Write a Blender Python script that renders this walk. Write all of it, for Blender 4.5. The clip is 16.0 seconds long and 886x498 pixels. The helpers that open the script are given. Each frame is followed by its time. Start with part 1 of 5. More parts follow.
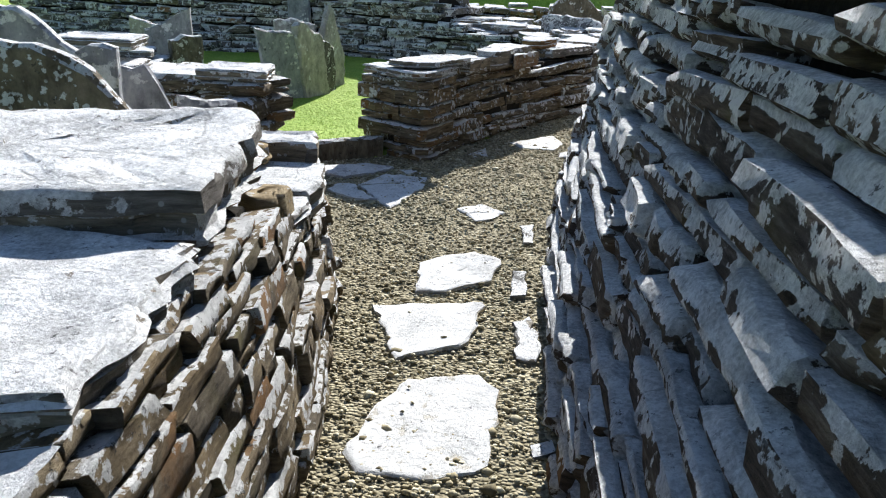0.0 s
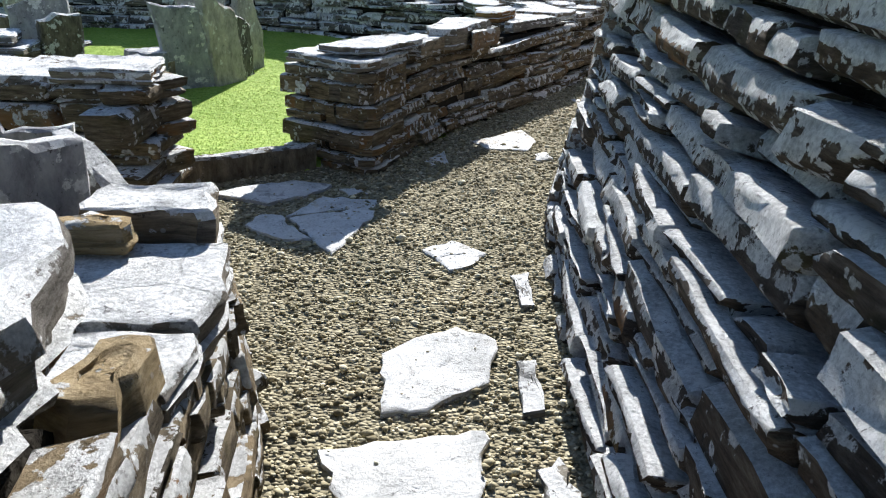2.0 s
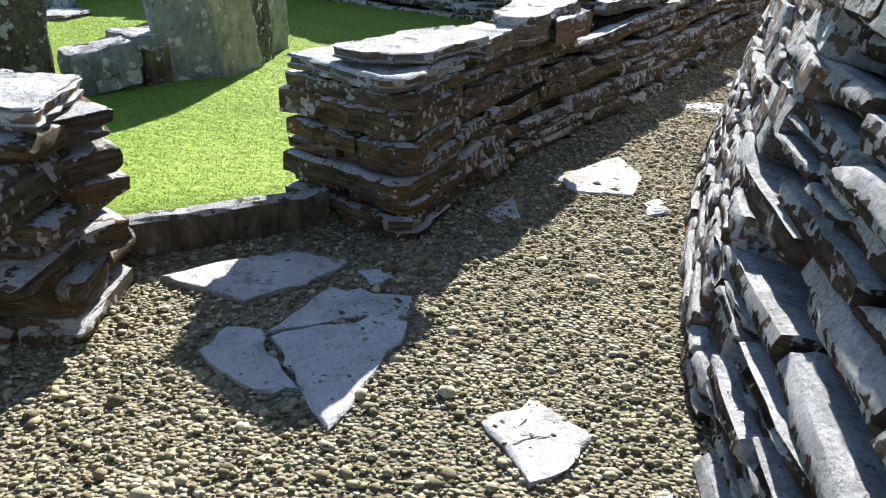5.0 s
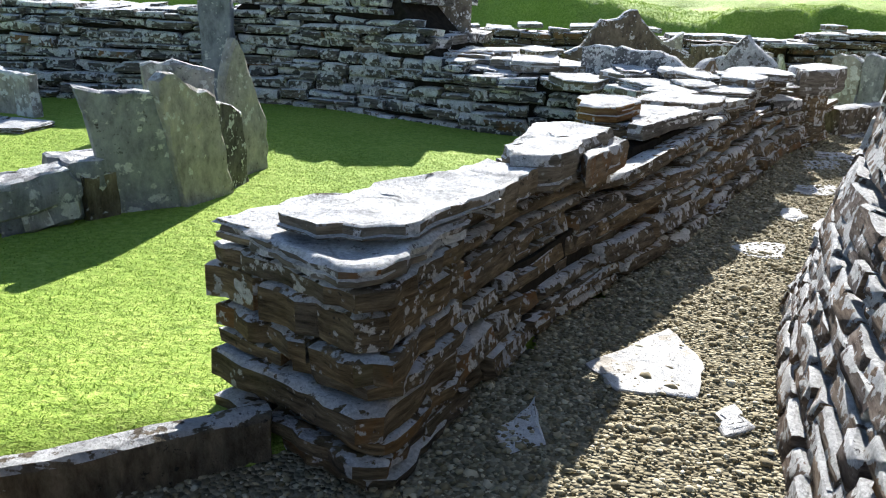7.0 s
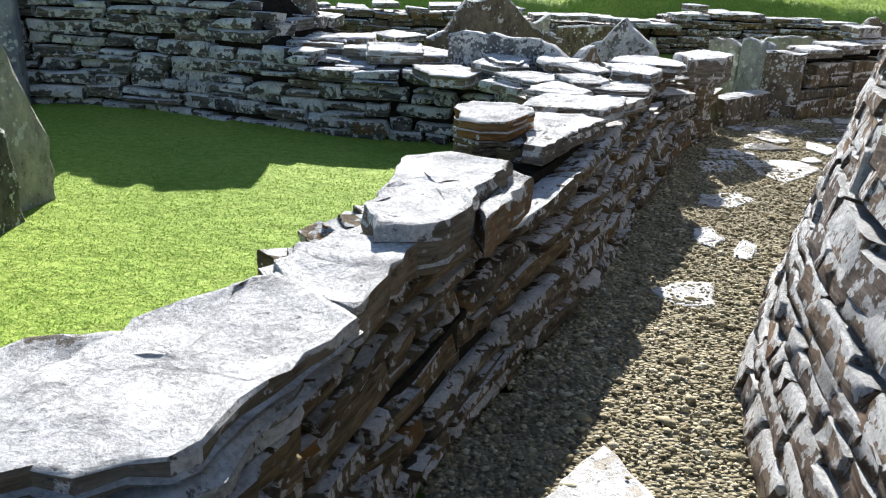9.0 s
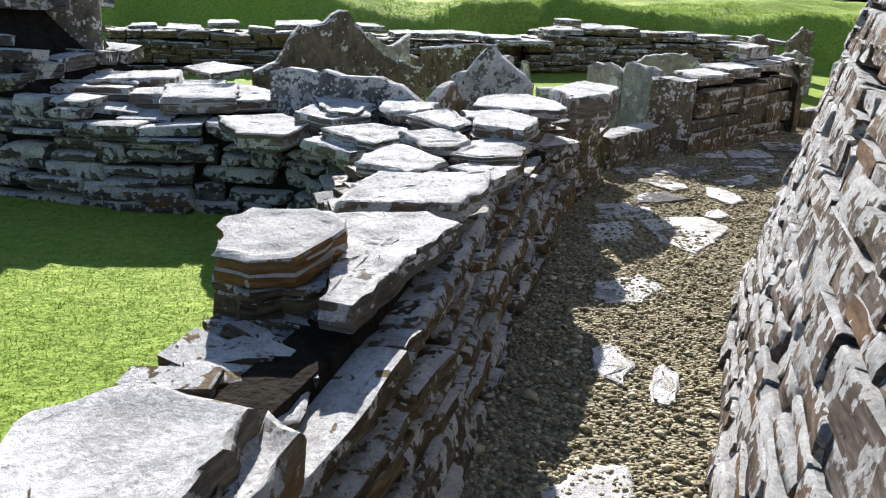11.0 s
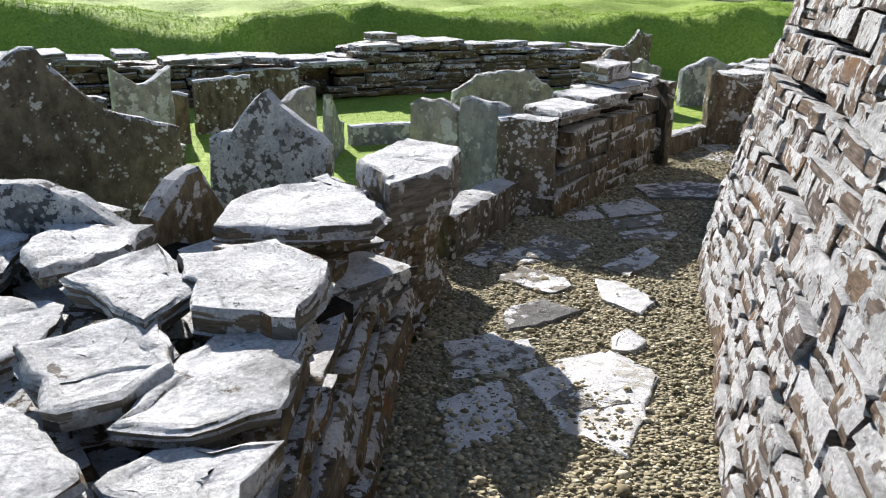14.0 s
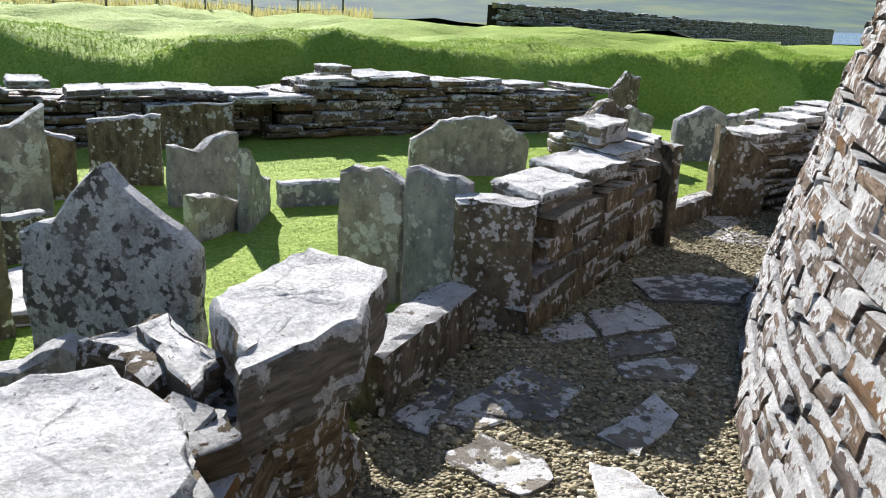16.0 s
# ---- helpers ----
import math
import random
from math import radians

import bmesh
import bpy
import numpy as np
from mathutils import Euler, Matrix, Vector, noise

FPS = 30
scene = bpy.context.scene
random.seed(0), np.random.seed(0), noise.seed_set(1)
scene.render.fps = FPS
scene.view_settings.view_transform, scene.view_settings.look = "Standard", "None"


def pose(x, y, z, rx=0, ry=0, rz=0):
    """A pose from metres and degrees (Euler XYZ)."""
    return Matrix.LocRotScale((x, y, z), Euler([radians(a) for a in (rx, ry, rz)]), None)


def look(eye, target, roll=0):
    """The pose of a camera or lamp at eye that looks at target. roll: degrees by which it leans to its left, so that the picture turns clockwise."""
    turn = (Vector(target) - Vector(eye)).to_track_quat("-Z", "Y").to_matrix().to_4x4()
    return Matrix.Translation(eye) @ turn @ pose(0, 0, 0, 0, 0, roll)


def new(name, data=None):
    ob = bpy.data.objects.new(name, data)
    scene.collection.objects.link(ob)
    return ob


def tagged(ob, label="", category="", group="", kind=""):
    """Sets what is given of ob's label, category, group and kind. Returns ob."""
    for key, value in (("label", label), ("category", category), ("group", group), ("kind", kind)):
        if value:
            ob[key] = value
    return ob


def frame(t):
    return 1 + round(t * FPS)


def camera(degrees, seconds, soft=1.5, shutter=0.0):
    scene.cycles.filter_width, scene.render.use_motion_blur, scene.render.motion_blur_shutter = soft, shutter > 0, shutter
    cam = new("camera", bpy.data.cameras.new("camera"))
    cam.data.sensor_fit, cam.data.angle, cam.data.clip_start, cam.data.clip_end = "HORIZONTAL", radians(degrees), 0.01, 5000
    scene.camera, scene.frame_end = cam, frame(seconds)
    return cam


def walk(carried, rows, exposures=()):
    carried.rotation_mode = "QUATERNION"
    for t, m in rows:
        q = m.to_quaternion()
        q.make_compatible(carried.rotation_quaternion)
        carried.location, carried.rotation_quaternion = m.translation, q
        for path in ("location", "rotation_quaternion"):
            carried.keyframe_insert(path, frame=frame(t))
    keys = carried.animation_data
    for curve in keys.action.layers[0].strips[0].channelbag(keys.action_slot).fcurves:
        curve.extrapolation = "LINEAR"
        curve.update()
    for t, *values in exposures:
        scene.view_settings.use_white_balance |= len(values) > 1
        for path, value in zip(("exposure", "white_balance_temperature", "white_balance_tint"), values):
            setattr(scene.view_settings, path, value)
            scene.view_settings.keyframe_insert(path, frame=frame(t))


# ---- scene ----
cam = camera(58.2, 16.0, soft=1.1)
METRES, EYE, TILT, LEAN, TURN = 11.0, 1.6, 0.0, 0.0, 0.0
ROWS = [
    (0.0, 0.0, 0.0, 0.0, 0.87, -20.27, -2.35),
    (0.5, -0.0057, 0.0316, -0.0019, -2.68, -20.15, -3.28),
    (1.0, -0.0049, 0.0671, -0.0037, -4.1, -20.52, -2.58),
    (1.5, -0.0082, 0.0989, -0.0061, -4.62, -21.01, -2.54),
    (2.0, -0.0135, 0.131, -0.0053, -4.42, -22.52, -1.92),
    (2.5, -0.0144, 0.1632, -0.0079, -3.16, -23.41, -1.64),
    (3.0, -0.0153, 0.1936, -0.0096, -2.1, -24.6, -2.02),
    (5.5, -0.0065, 0.3179, -0.0106, -0.07, -25.65, -2.09),
    (6.0, -0.0032, 0.3445, -0.0092, 0.44, -23.54, -2.06),
    (6.5, 0.0003, 0.3728, -0.0098, 0.91, -21.01, -1.72),
    (7.0, -0.0036, 0.399, -0.011, 0.24, -19.37, -2.08),
    (7.5, -0.0056, 0.4255, -0.0134, -0.91, -18.94, -2.35),
    (8.0, -0.0015, 0.4483, -0.013, -2.27, -19.46, -1.71),
    (8.5, 0.0007, 0.4766, -0.0131, -5.29, -20.07, -1.8),
    (9.0, 0.005, 0.5077, -0.0121, -9.81, -20.58, -2.79),
    (9.5, 0.0201, 0.5404, -0.0097, -12.88, -19.82, -2.8),
    (12.0, 0.0905, 0.6977, -0.0066, -22.33, -19.36, -2.97),
    (12.5, 0.1076, 0.7287, -0.0074, -24.83, -18.93, -2.95),
    (13.0, 0.1288, 0.7599, -0.0062, -26.87, -19.25, -2.08),
    (13.5, 0.1449, 0.7908, -0.0065, -29.58, -19.31, -1.34),
    (14.0, 0.1617, 0.8185, -0.0061, -31.15, -18.9, -1.14),
    (14.5, 0.1871, 0.8468, -0.0048, -30.76, -17.71, -1.97),
    (15.0, 0.2055, 0.8759, -0.0058, -31.22, -16.92, -2.73),
    (15.5, 0.2239, 0.9028, -0.0042, -32.22, -16.59, -2.91),
    (16.0, 0.2468, 0.9286, -0.0044, -32.62, -17.1, -3.23),
]
walk(cam, [(t, pose(0, 0, EYE, TILT, LEAN, TURN) @ pose(METRES * x, METRES * y, METRES * z, 90 + pitch, roll, yaw)) for t, x, y, z, yaw, pitch, roll in ROWS], [(0.0, 1.05, 6200, 10), (3.0, 1.10, 6200, 10), (5.5, 1.18, 6300, 12), (7.5, 1.22, 6300, 11), (9.5, 1.02, 6400, 11), (12.0, 0.89, 6450, 13), (16.0, 0.89, 6400, 13)])

# ---------------------------------------------------------------- light
SUN_AZ, SUN_EL = -10.0, 29.0          # degrees to the left of +y, and above the ground
sun_dir = Vector((-math.sin(radians(SUN_AZ)) * math.cos(radians(SUN_EL)), math.cos(radians(SUN_AZ)) * math.cos(radians(SUN_EL)), math.sin(radians(SUN_EL))))
lamp = bpy.data.lights.new("sun", "SUN")
lamp.energy, lamp.angle, lamp.color = 5.0, radians(0.53), (1.0, 0.96, 0.90)
sun = new("sun", lamp)
sun.matrix_world = look((0, 0, 30), Vector((0, 0, 30)) - sun_dir)
world = bpy.data.worlds.new("sky")
scene.world = world
world.use_nodes = True
sky = world.node_tree.nodes.new("ShaderNodeTexSky")
sky.sky_type, sky.sun_disc = "NISHITA", False
sky.dust_density, sky.ozone_density = 0.3, 2.5
sky.sun_elevation, sky.sun_rotation = radians(SUN_EL), radians(-SUN_AZ)
backing = world.node_tree.nodes["Background"]
backing.inputs["Strength"].default_value = 0.066
world.node_tree.links.new(sky.outputs["Color"], backing.inputs["Color"])


# ---------------------------------------------------------------- materials
class Nodes:
    """A small writer for node materials."""

    def __init__(self, name):
        self.mat = bpy.data.materials.new(name)
        self.mat.use_nodes = True
        self.tree = self.mat.node_tree
        self.bsdf = self.tree.nodes["Principled BSDF"]

    def add(self, kind, **settings):
        node = self.tree.nodes.new(kind)
        for key, value in settings.items():
            node.inputs[key.replace("_", " ")].default_value = value
        return node

    def link(self, a, b):
        self.tree.links.new(a, b)

    def position(self, stretch=(1, 1, 1), shift=None):
        geo = self.add("ShaderNodeNewGeometry")
        mapping = self.add("ShaderNodeMapping", Scale=stretch)
        self.link(geo.outputs["Position"], mapping.inputs["Vector"])
        if shift is not None:
            self.link(shift, mapping.inputs["Location"])
        return mapping.outputs["Vector"]

    def noise(self, vector, scale, detail=4.0, rough=0.6):
        node = self.add("ShaderNodeTexNoise", Scale=scale, Detail=detail, Roughness=rough)
        self.link(vector, node.inputs["Vector"])
        return node.outputs["Fac"]

    def add_noise_color(self, vector, scale):
        node = self.add("ShaderNodeTexNoise", Scale=scale, Detail=4.0)
        self.link(vector, node.inputs["Vector"])
        return node.outputs["Color"]

    def voronoi(self, vector, scale, feature="F1"):
        node = self.add("ShaderNodeTexVoronoi", Scale=scale)
        node.feature = feature
        self.link(vector, node.inputs["Vector"])
        return node

    def ramp(self, fac, stops):
        node = self.add("ShaderNodeValToRGB")
        el = node.color_ramp.elements
        while len(el) < len(stops):
            el.new(0.5)
        for e, (p, c) in zip(el, stops):
            e.position = p
            e.color = (*c, 1) if isinstance(c, tuple) else (c, c, c, 1)
        self.link(fac, node.inputs["Fac"])
        return node.outputs["Color"]

    def mix(self, fac, a, b, mode="MIX"):
        node = self.add("ShaderNodeMix")
        node.data_type, node.blend_type = "RGBA", mode
        for value, slot in ((fac, node.inputs[0]), (a, node.inputs[6]), (b, node.inputs[7])):
            if isinstance(value, (int, float)):
                slot.default_value = value if slot == node.inputs[0] else (value, value, value, 1)
            elif isinstance(value, tuple):
                slot.default_value = (*value, 1)
            else:
                self.link(value, slot)
        return node.outputs[2]

    def math(self, op, a, b=0.0, clamp=False):
        node = self.add("ShaderNodeMath")
        node.operation, node.use_clamp = op, clamp
        for value, slot in ((a, node.inputs[0]), (b, node.inputs[1])):
            if isinstance(value, (int, float)):
                slot.default_value = value
            else:
                self.link(value, slot)
        return node.outputs[0]

    def bump(self, height, strength, distance, under=None):
        node = self.add("ShaderNodeBump", Strength=strength, Distance=distance)
        self.link(height, node.inputs["Height"])
        if under is not None:
            self.link(under, node.inputs["Normal"])
        return node.outputs["Normal"]

    def finish(self, color, rough, normal=None, specular=0.3):
        for value, slot in ((color, "Base Color"), (rough, "Roughness"), (normal, "Normal")):
            if value is None:
                continue
            if isinstance(value, float):
                self.bsdf.inputs[slot].default_value = value
            elif isinstance(value, tuple):
                self.bsdf.inputs[slot].default_value = (*value, 1)
            else:
                self.link(value, self.bsdf.inputs[slot])
        self.bsdf.inputs["Specular IOR Level"].default_value = specular
        return self.mat


def stone_material(name, dark, mid, pale, lichen=0.5, top_lichen_light=0.35, rust=0.12, strata=(1, 1, 7), spot=1.0, relief=1.0, moss=0.35, crack=0.0, crust_high=0.80):
    """Weathered flagstone: brown to grey bodies, pale lichen crusts, thin bedding lines."""
    n = Nodes(name)
    info, geo = n.add("ShaderNodeObjectInfo"), n.add("ShaderNodeNewGeometry")
    rnd = n.math("FRACT", n.math("ADD", info.outputs["Random"], geo.outputs["Random Per Island"]))
    shift = n.math("MULTIPLY", rnd, 37.0)
    pos = n.position((1, 1, 1), shift)
    bed = n.position(strata, shift)
    body = n.ramp(n.noise(bed, 7.0, 6.0, 0.7), [(0.30, dark), (0.52, mid), (0.72, pale)])
    tint = n.ramp(rnd, [(0.0, (0.72, 0.72, 0.76)), (0.35, (1.0, 0.96, 0.9)), (0.7, (1.15, 1.02, 0.84)), (1.0, (0.82, 0.84, 0.9))])
    body = n.mix(1.0, body, tint, "MULTIPLY")
    rusty = n.math("MULTIPLY", n.math("GREATER_THAN", n.math("FRACT", n.math("MULTIPLY", rnd, 7.31)), 1.0 - rust), n.ramp(n.noise(pos, 6.0, 3.0), [(0.4, 0.0), (0.6, 0.8)]))
    body = n.mix(rusty, body, (0.30, 0.155, 0.06))
    # pale crusts: sharp-edged patches of several sizes, more on upper faces to paint in sky light
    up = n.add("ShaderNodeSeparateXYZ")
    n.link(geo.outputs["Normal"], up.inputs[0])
    upper = n.math("MULTIPLY", n.math("MAXIMUM", up.outputs["Z"], 0.0), top_lichen_light)
    big = n.noise(pos, 4.6 * spot, 7.0, 0.60)
    cell = n.voronoi(pos, 15.0 * spot).outputs["Distance"]
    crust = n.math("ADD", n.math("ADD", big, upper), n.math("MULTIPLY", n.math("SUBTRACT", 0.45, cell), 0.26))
    crust = n.math("ADD", crust, n.math("MULTIPLY", n.math("SUBTRACT", n.math("FRACT", n.math("MULTIPLY", rnd, 3.7)), 0.5), 0.16))
    crust = n.math("ADD", crust, n.math("MULTIPLY", n.math("SUBTRACT", n.noise(pos, 30.0, 6.0, 0.78), 0.5), 0.46))
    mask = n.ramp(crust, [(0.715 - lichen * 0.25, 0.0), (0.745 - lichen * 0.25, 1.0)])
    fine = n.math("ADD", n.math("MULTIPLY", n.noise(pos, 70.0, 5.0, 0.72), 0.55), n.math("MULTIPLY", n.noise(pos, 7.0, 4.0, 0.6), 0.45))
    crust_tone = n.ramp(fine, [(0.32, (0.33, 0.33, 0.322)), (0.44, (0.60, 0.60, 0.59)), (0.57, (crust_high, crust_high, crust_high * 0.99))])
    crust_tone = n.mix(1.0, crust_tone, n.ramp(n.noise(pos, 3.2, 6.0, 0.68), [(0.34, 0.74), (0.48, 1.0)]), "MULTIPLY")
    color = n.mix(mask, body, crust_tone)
    # round dots of crust on the bare stone, dark growths on the crust
    dots = n.ramp(n.voronoi(pos, 22.0).outputs["Distance"], [(0.14, 1.0), (0.19, 0.0)])
    dots = n.math("MULTIPLY", dots, n.ramp(n.noise(pos, 3.1, 2.0), [(0.50, 0.0), (0.56, 0.85)]))
    color = n.mix(n.math("MULTIPLY", dots, min(1.0, lichen * 1.5)), color, (0.56, 0.56, 0.54))
    specks = n.math("MULTIPLY", n.ramp(n.noise(pos, 30.0, 5.0, 0.75), [(0.60, 0.0), (0.64, 0.85)]), n.ramp(n.noise(pos, 2.7, 3.0), [(0.44, 0.15), (0.58, 1.0)]))
    color = n.mix(specks, color, (0.040, 0.038, 0.034))
    green = n.math("MULTIPLY", n.ramp(n.noise(pos, 2.3, 3.0), [(0.58, 0.0), (0.72, moss)]), n.math("SUBTRACT", 1.0, mask))
    color = n.mix(green, color, (0.13, 0.12, 0.035))
    normal = n.bump(n.noise(bed, 12.0, 7.0, 0.72), 0.95, 0.030 * relief)
    if crack:
        seam = n.ramp(n.voronoi(n.mix(0.10, pos, n.add_noise_color(pos, 5.0), "ADD"), 2.6, "DISTANCE_TO_EDGE").outputs["Distance"], [(0.0, 1.0), (0.020, 0.0)])
        seam = n.math("MULTIPLY", seam, n.ramp(n.noise(pos, 2.1, 2.0), [(0.47, 0.0), (0.56, crack)]))
        color = n.mix(seam, color, (0.05, 0.046, 0.04))
        normal = n.bump(n.math("SUBTRACT", 1.0, seam), 0.8, 0.012, normal)
    normal = n.bump(n.noise(pos, 30.0, 7.0, 0.75), 0.9, 0.014 * relief, normal)
    normal = n.bump(mask, 0.35, 0.004, normal)
    return n.finish(color, 0.9, normal, 0.15)


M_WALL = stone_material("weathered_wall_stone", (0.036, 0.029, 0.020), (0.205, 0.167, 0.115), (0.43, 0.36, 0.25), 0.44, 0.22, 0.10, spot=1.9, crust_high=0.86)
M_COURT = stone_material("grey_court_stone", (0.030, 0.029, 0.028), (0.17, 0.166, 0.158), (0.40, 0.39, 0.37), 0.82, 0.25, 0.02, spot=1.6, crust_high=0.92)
# tower stone twice: darker body for the shaded stretch, paler for the sunlit bend
M_TOWER_SHADED = stone_material("shaded_tower_stone", (0.028, 0.022, 0.018), (0.115, 0.094, 0.078), (0.27, 0.24, 0.205), 0.66, 0.56, 0.03, spot=2.0, relief=1.5, crust_high=0.94)
M_BEND_SUNLIT = stone_material("sunlit_rough_tower_stone", (0.060, 0.046, 0.038), (0.27, 0.216, 0.180), (0.50, 0.44, 0.385), 0.70, 0.34, 0.05, spot=1.9, relief=1.6, crust_high=0.92)
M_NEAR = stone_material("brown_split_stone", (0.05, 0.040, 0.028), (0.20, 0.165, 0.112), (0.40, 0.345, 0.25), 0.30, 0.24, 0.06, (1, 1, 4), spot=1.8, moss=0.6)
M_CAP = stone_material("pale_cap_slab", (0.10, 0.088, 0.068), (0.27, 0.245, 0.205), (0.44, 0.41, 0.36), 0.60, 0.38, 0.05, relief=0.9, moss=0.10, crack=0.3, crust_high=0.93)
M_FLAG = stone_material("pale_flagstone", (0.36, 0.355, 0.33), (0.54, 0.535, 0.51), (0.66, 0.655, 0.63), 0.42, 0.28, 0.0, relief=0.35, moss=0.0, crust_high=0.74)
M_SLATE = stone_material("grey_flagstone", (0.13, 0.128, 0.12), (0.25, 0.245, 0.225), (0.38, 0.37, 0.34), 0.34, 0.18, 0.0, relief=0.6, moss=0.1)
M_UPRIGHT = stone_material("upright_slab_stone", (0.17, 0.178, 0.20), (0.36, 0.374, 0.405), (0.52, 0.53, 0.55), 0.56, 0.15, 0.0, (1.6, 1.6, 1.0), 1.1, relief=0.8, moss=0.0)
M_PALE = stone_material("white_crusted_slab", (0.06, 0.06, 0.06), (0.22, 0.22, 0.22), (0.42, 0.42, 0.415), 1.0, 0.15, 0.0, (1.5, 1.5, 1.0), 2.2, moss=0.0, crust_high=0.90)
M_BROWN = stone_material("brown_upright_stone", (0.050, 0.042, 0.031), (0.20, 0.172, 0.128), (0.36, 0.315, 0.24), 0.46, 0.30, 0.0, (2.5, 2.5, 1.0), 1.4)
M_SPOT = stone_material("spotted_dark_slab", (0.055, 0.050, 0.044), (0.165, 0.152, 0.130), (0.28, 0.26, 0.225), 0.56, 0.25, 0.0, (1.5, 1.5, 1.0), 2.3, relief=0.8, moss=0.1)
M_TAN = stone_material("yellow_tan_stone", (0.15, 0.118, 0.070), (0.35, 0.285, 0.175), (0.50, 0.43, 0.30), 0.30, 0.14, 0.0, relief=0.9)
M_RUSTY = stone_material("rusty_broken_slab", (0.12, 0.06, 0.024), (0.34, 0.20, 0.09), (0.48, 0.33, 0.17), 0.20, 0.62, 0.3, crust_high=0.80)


# Wall core coloured near black, so the shade between stones is in its colour.
def gap_shade_material():
    n = Nodes("gap_shade_core")
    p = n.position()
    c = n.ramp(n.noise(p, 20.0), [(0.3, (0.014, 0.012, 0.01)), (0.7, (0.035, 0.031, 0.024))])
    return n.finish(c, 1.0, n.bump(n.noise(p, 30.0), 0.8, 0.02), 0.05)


def gravel_material(name, bed):
    n = Nodes(name)
    info, geo = n.add("ShaderNodeObjectInfo"), n.add("ShaderNodeNewGeometry")
    p = n.position()
    if bed:
        v = n.voronoi(p, 55.0)
        tone = n.ramp(v.outputs["Color"], [(0.1, (0.16, 0.14, 0.09)), (0.5, (0.30, 0.265, 0.175)), (0.9, (0.44, 0.395, 0.28))])
        tone = n.mix(1.0, tone, n.ramp(n.noise(p, 2.0), [(0.3, 0.75), (0.7, 1.15)]), "MULTIPLY")
        return n.finish(tone, 0.95, n.bump(v.outputs["Distance"], 1.0, -0.02), 0.1)
    r = geo.outputs["Random Per Island"]
    tone = n.ramp(r, [(0.0, (0.15, 0.128, 0.08)), (0.3, (0.31, 0.27, 0.18)), (0.7, (0.47, 0.425, 0.31)), (1.0, (0.66, 0.625, 0.52))])
    tone = n.mix(1.0, tone, n.ramp(n.noise(p, 1.7), [(0.3, (0.78, 0.8, 0.72)), (0.7, (1.15, 1.1, 1.0))]), "MULTIPLY")
    return n.finish(tone, 0.85, n.bump(n.noise(p, 160.0), 0.4, 0.004), 0.2)


def grass_material(name, near):
    n = Nodes(name)
    p = n.position()
    geo = n.add("ShaderNodeNewGeometry")
    if near:
        c = n.ramp(geo.outputs["Random Per Island"], [(0.0, (0.22, 0.35, 0.06)), (0.5, (0.30, 0.44, 0.08)), (1.0, (0.40, 0.51, 0.13))])
    else:
        c = n.ramp(n.noise(p, 22.0, 6.0, 0.75), [(0.28, (0.15, 0.25, 0.042)), (0.5, (0.32, 0.45, 0.075)), (0.72, (0.50, 0.57, 0.16))])
    c = n.mix(1.0, c, n.ramp(n.noise(p, 0.55, 4.0, 0.6), [(0.3, (0.8, 0.85, 0.7)), (0.55, (1.0, 1.0, 1.0)), (0.75, (1.22, 1.10, 1.2))]), "MULTIPLY")
    normal = n.bump(n.noise(p, 45.0, 5.0, 0.8), 0.6, 0.015, n.bump(n.noise(p, 5.0, 5.0, 0.7), 0.7, 0.10))
    made = n.finish(c, 0.8, None if near else normal, 0.1)
    if near:
        # thin blades let light through
        glow, both = n.add("ShaderNodeBsdfTranslucent"), n.add("ShaderNodeMixShader", Fac=0.32)
        n.link(c, glow.inputs["Color"])
        n.link(n.bsdf.outputs["BSDF"], both.inputs[1])
        n.link(glow.outputs["BSDF"], both.inputs[2])
        n.link(both.outputs["Shader"], n.tree.nodes["Material Output"].inputs["Surface"])
    return made


M_CORE, M_GRAVEL, M_PEBBLE = gap_shade_material(), gravel_material("gravel_bed", True), gravel_material("gravel_stones", False)
M_GRASS, M_BLADE = grass_material("mown_grass", False), grass_material("grass_blades", True)


# ---------------------------------------------------------------- helpers for shapes
def part(name, mesh, material, parent, label="", m=None, kind=""):
    """Link a mesh as one object under a thing or a part."""
    ob = new(name, mesh)
    if material is not None and not mesh.materials:
        mesh.materials.append(material)
    ob.parent = parent
    if m is not None:
        ob.matrix_local = m
    return tagged(ob, label, kind=kind)


def thing(name, mesh, material, label, category, group="", kind="", m=None):
    ob = new(name, mesh)
    if mesh is not None and material is not None and not mesh.materials:
        mesh.materials.append(material)
    if m is not None:
        ob.matrix_world = m
    return tagged(ob, label, category, group, kind)


def mesh_from(name, verts, faces, smooth=False, sharp=180):
    me = bpy.data.meshes.new(name)
    me.from_pydata([tuple(v) for v in verts], [], faces)
    if smooth:
        me.polygons.foreach_set("use_smooth", [True] * len(me.polygons))
    me.update()
    if smooth:
        me.set_sharp_from_angle(angle=radians(sharp))
    return me


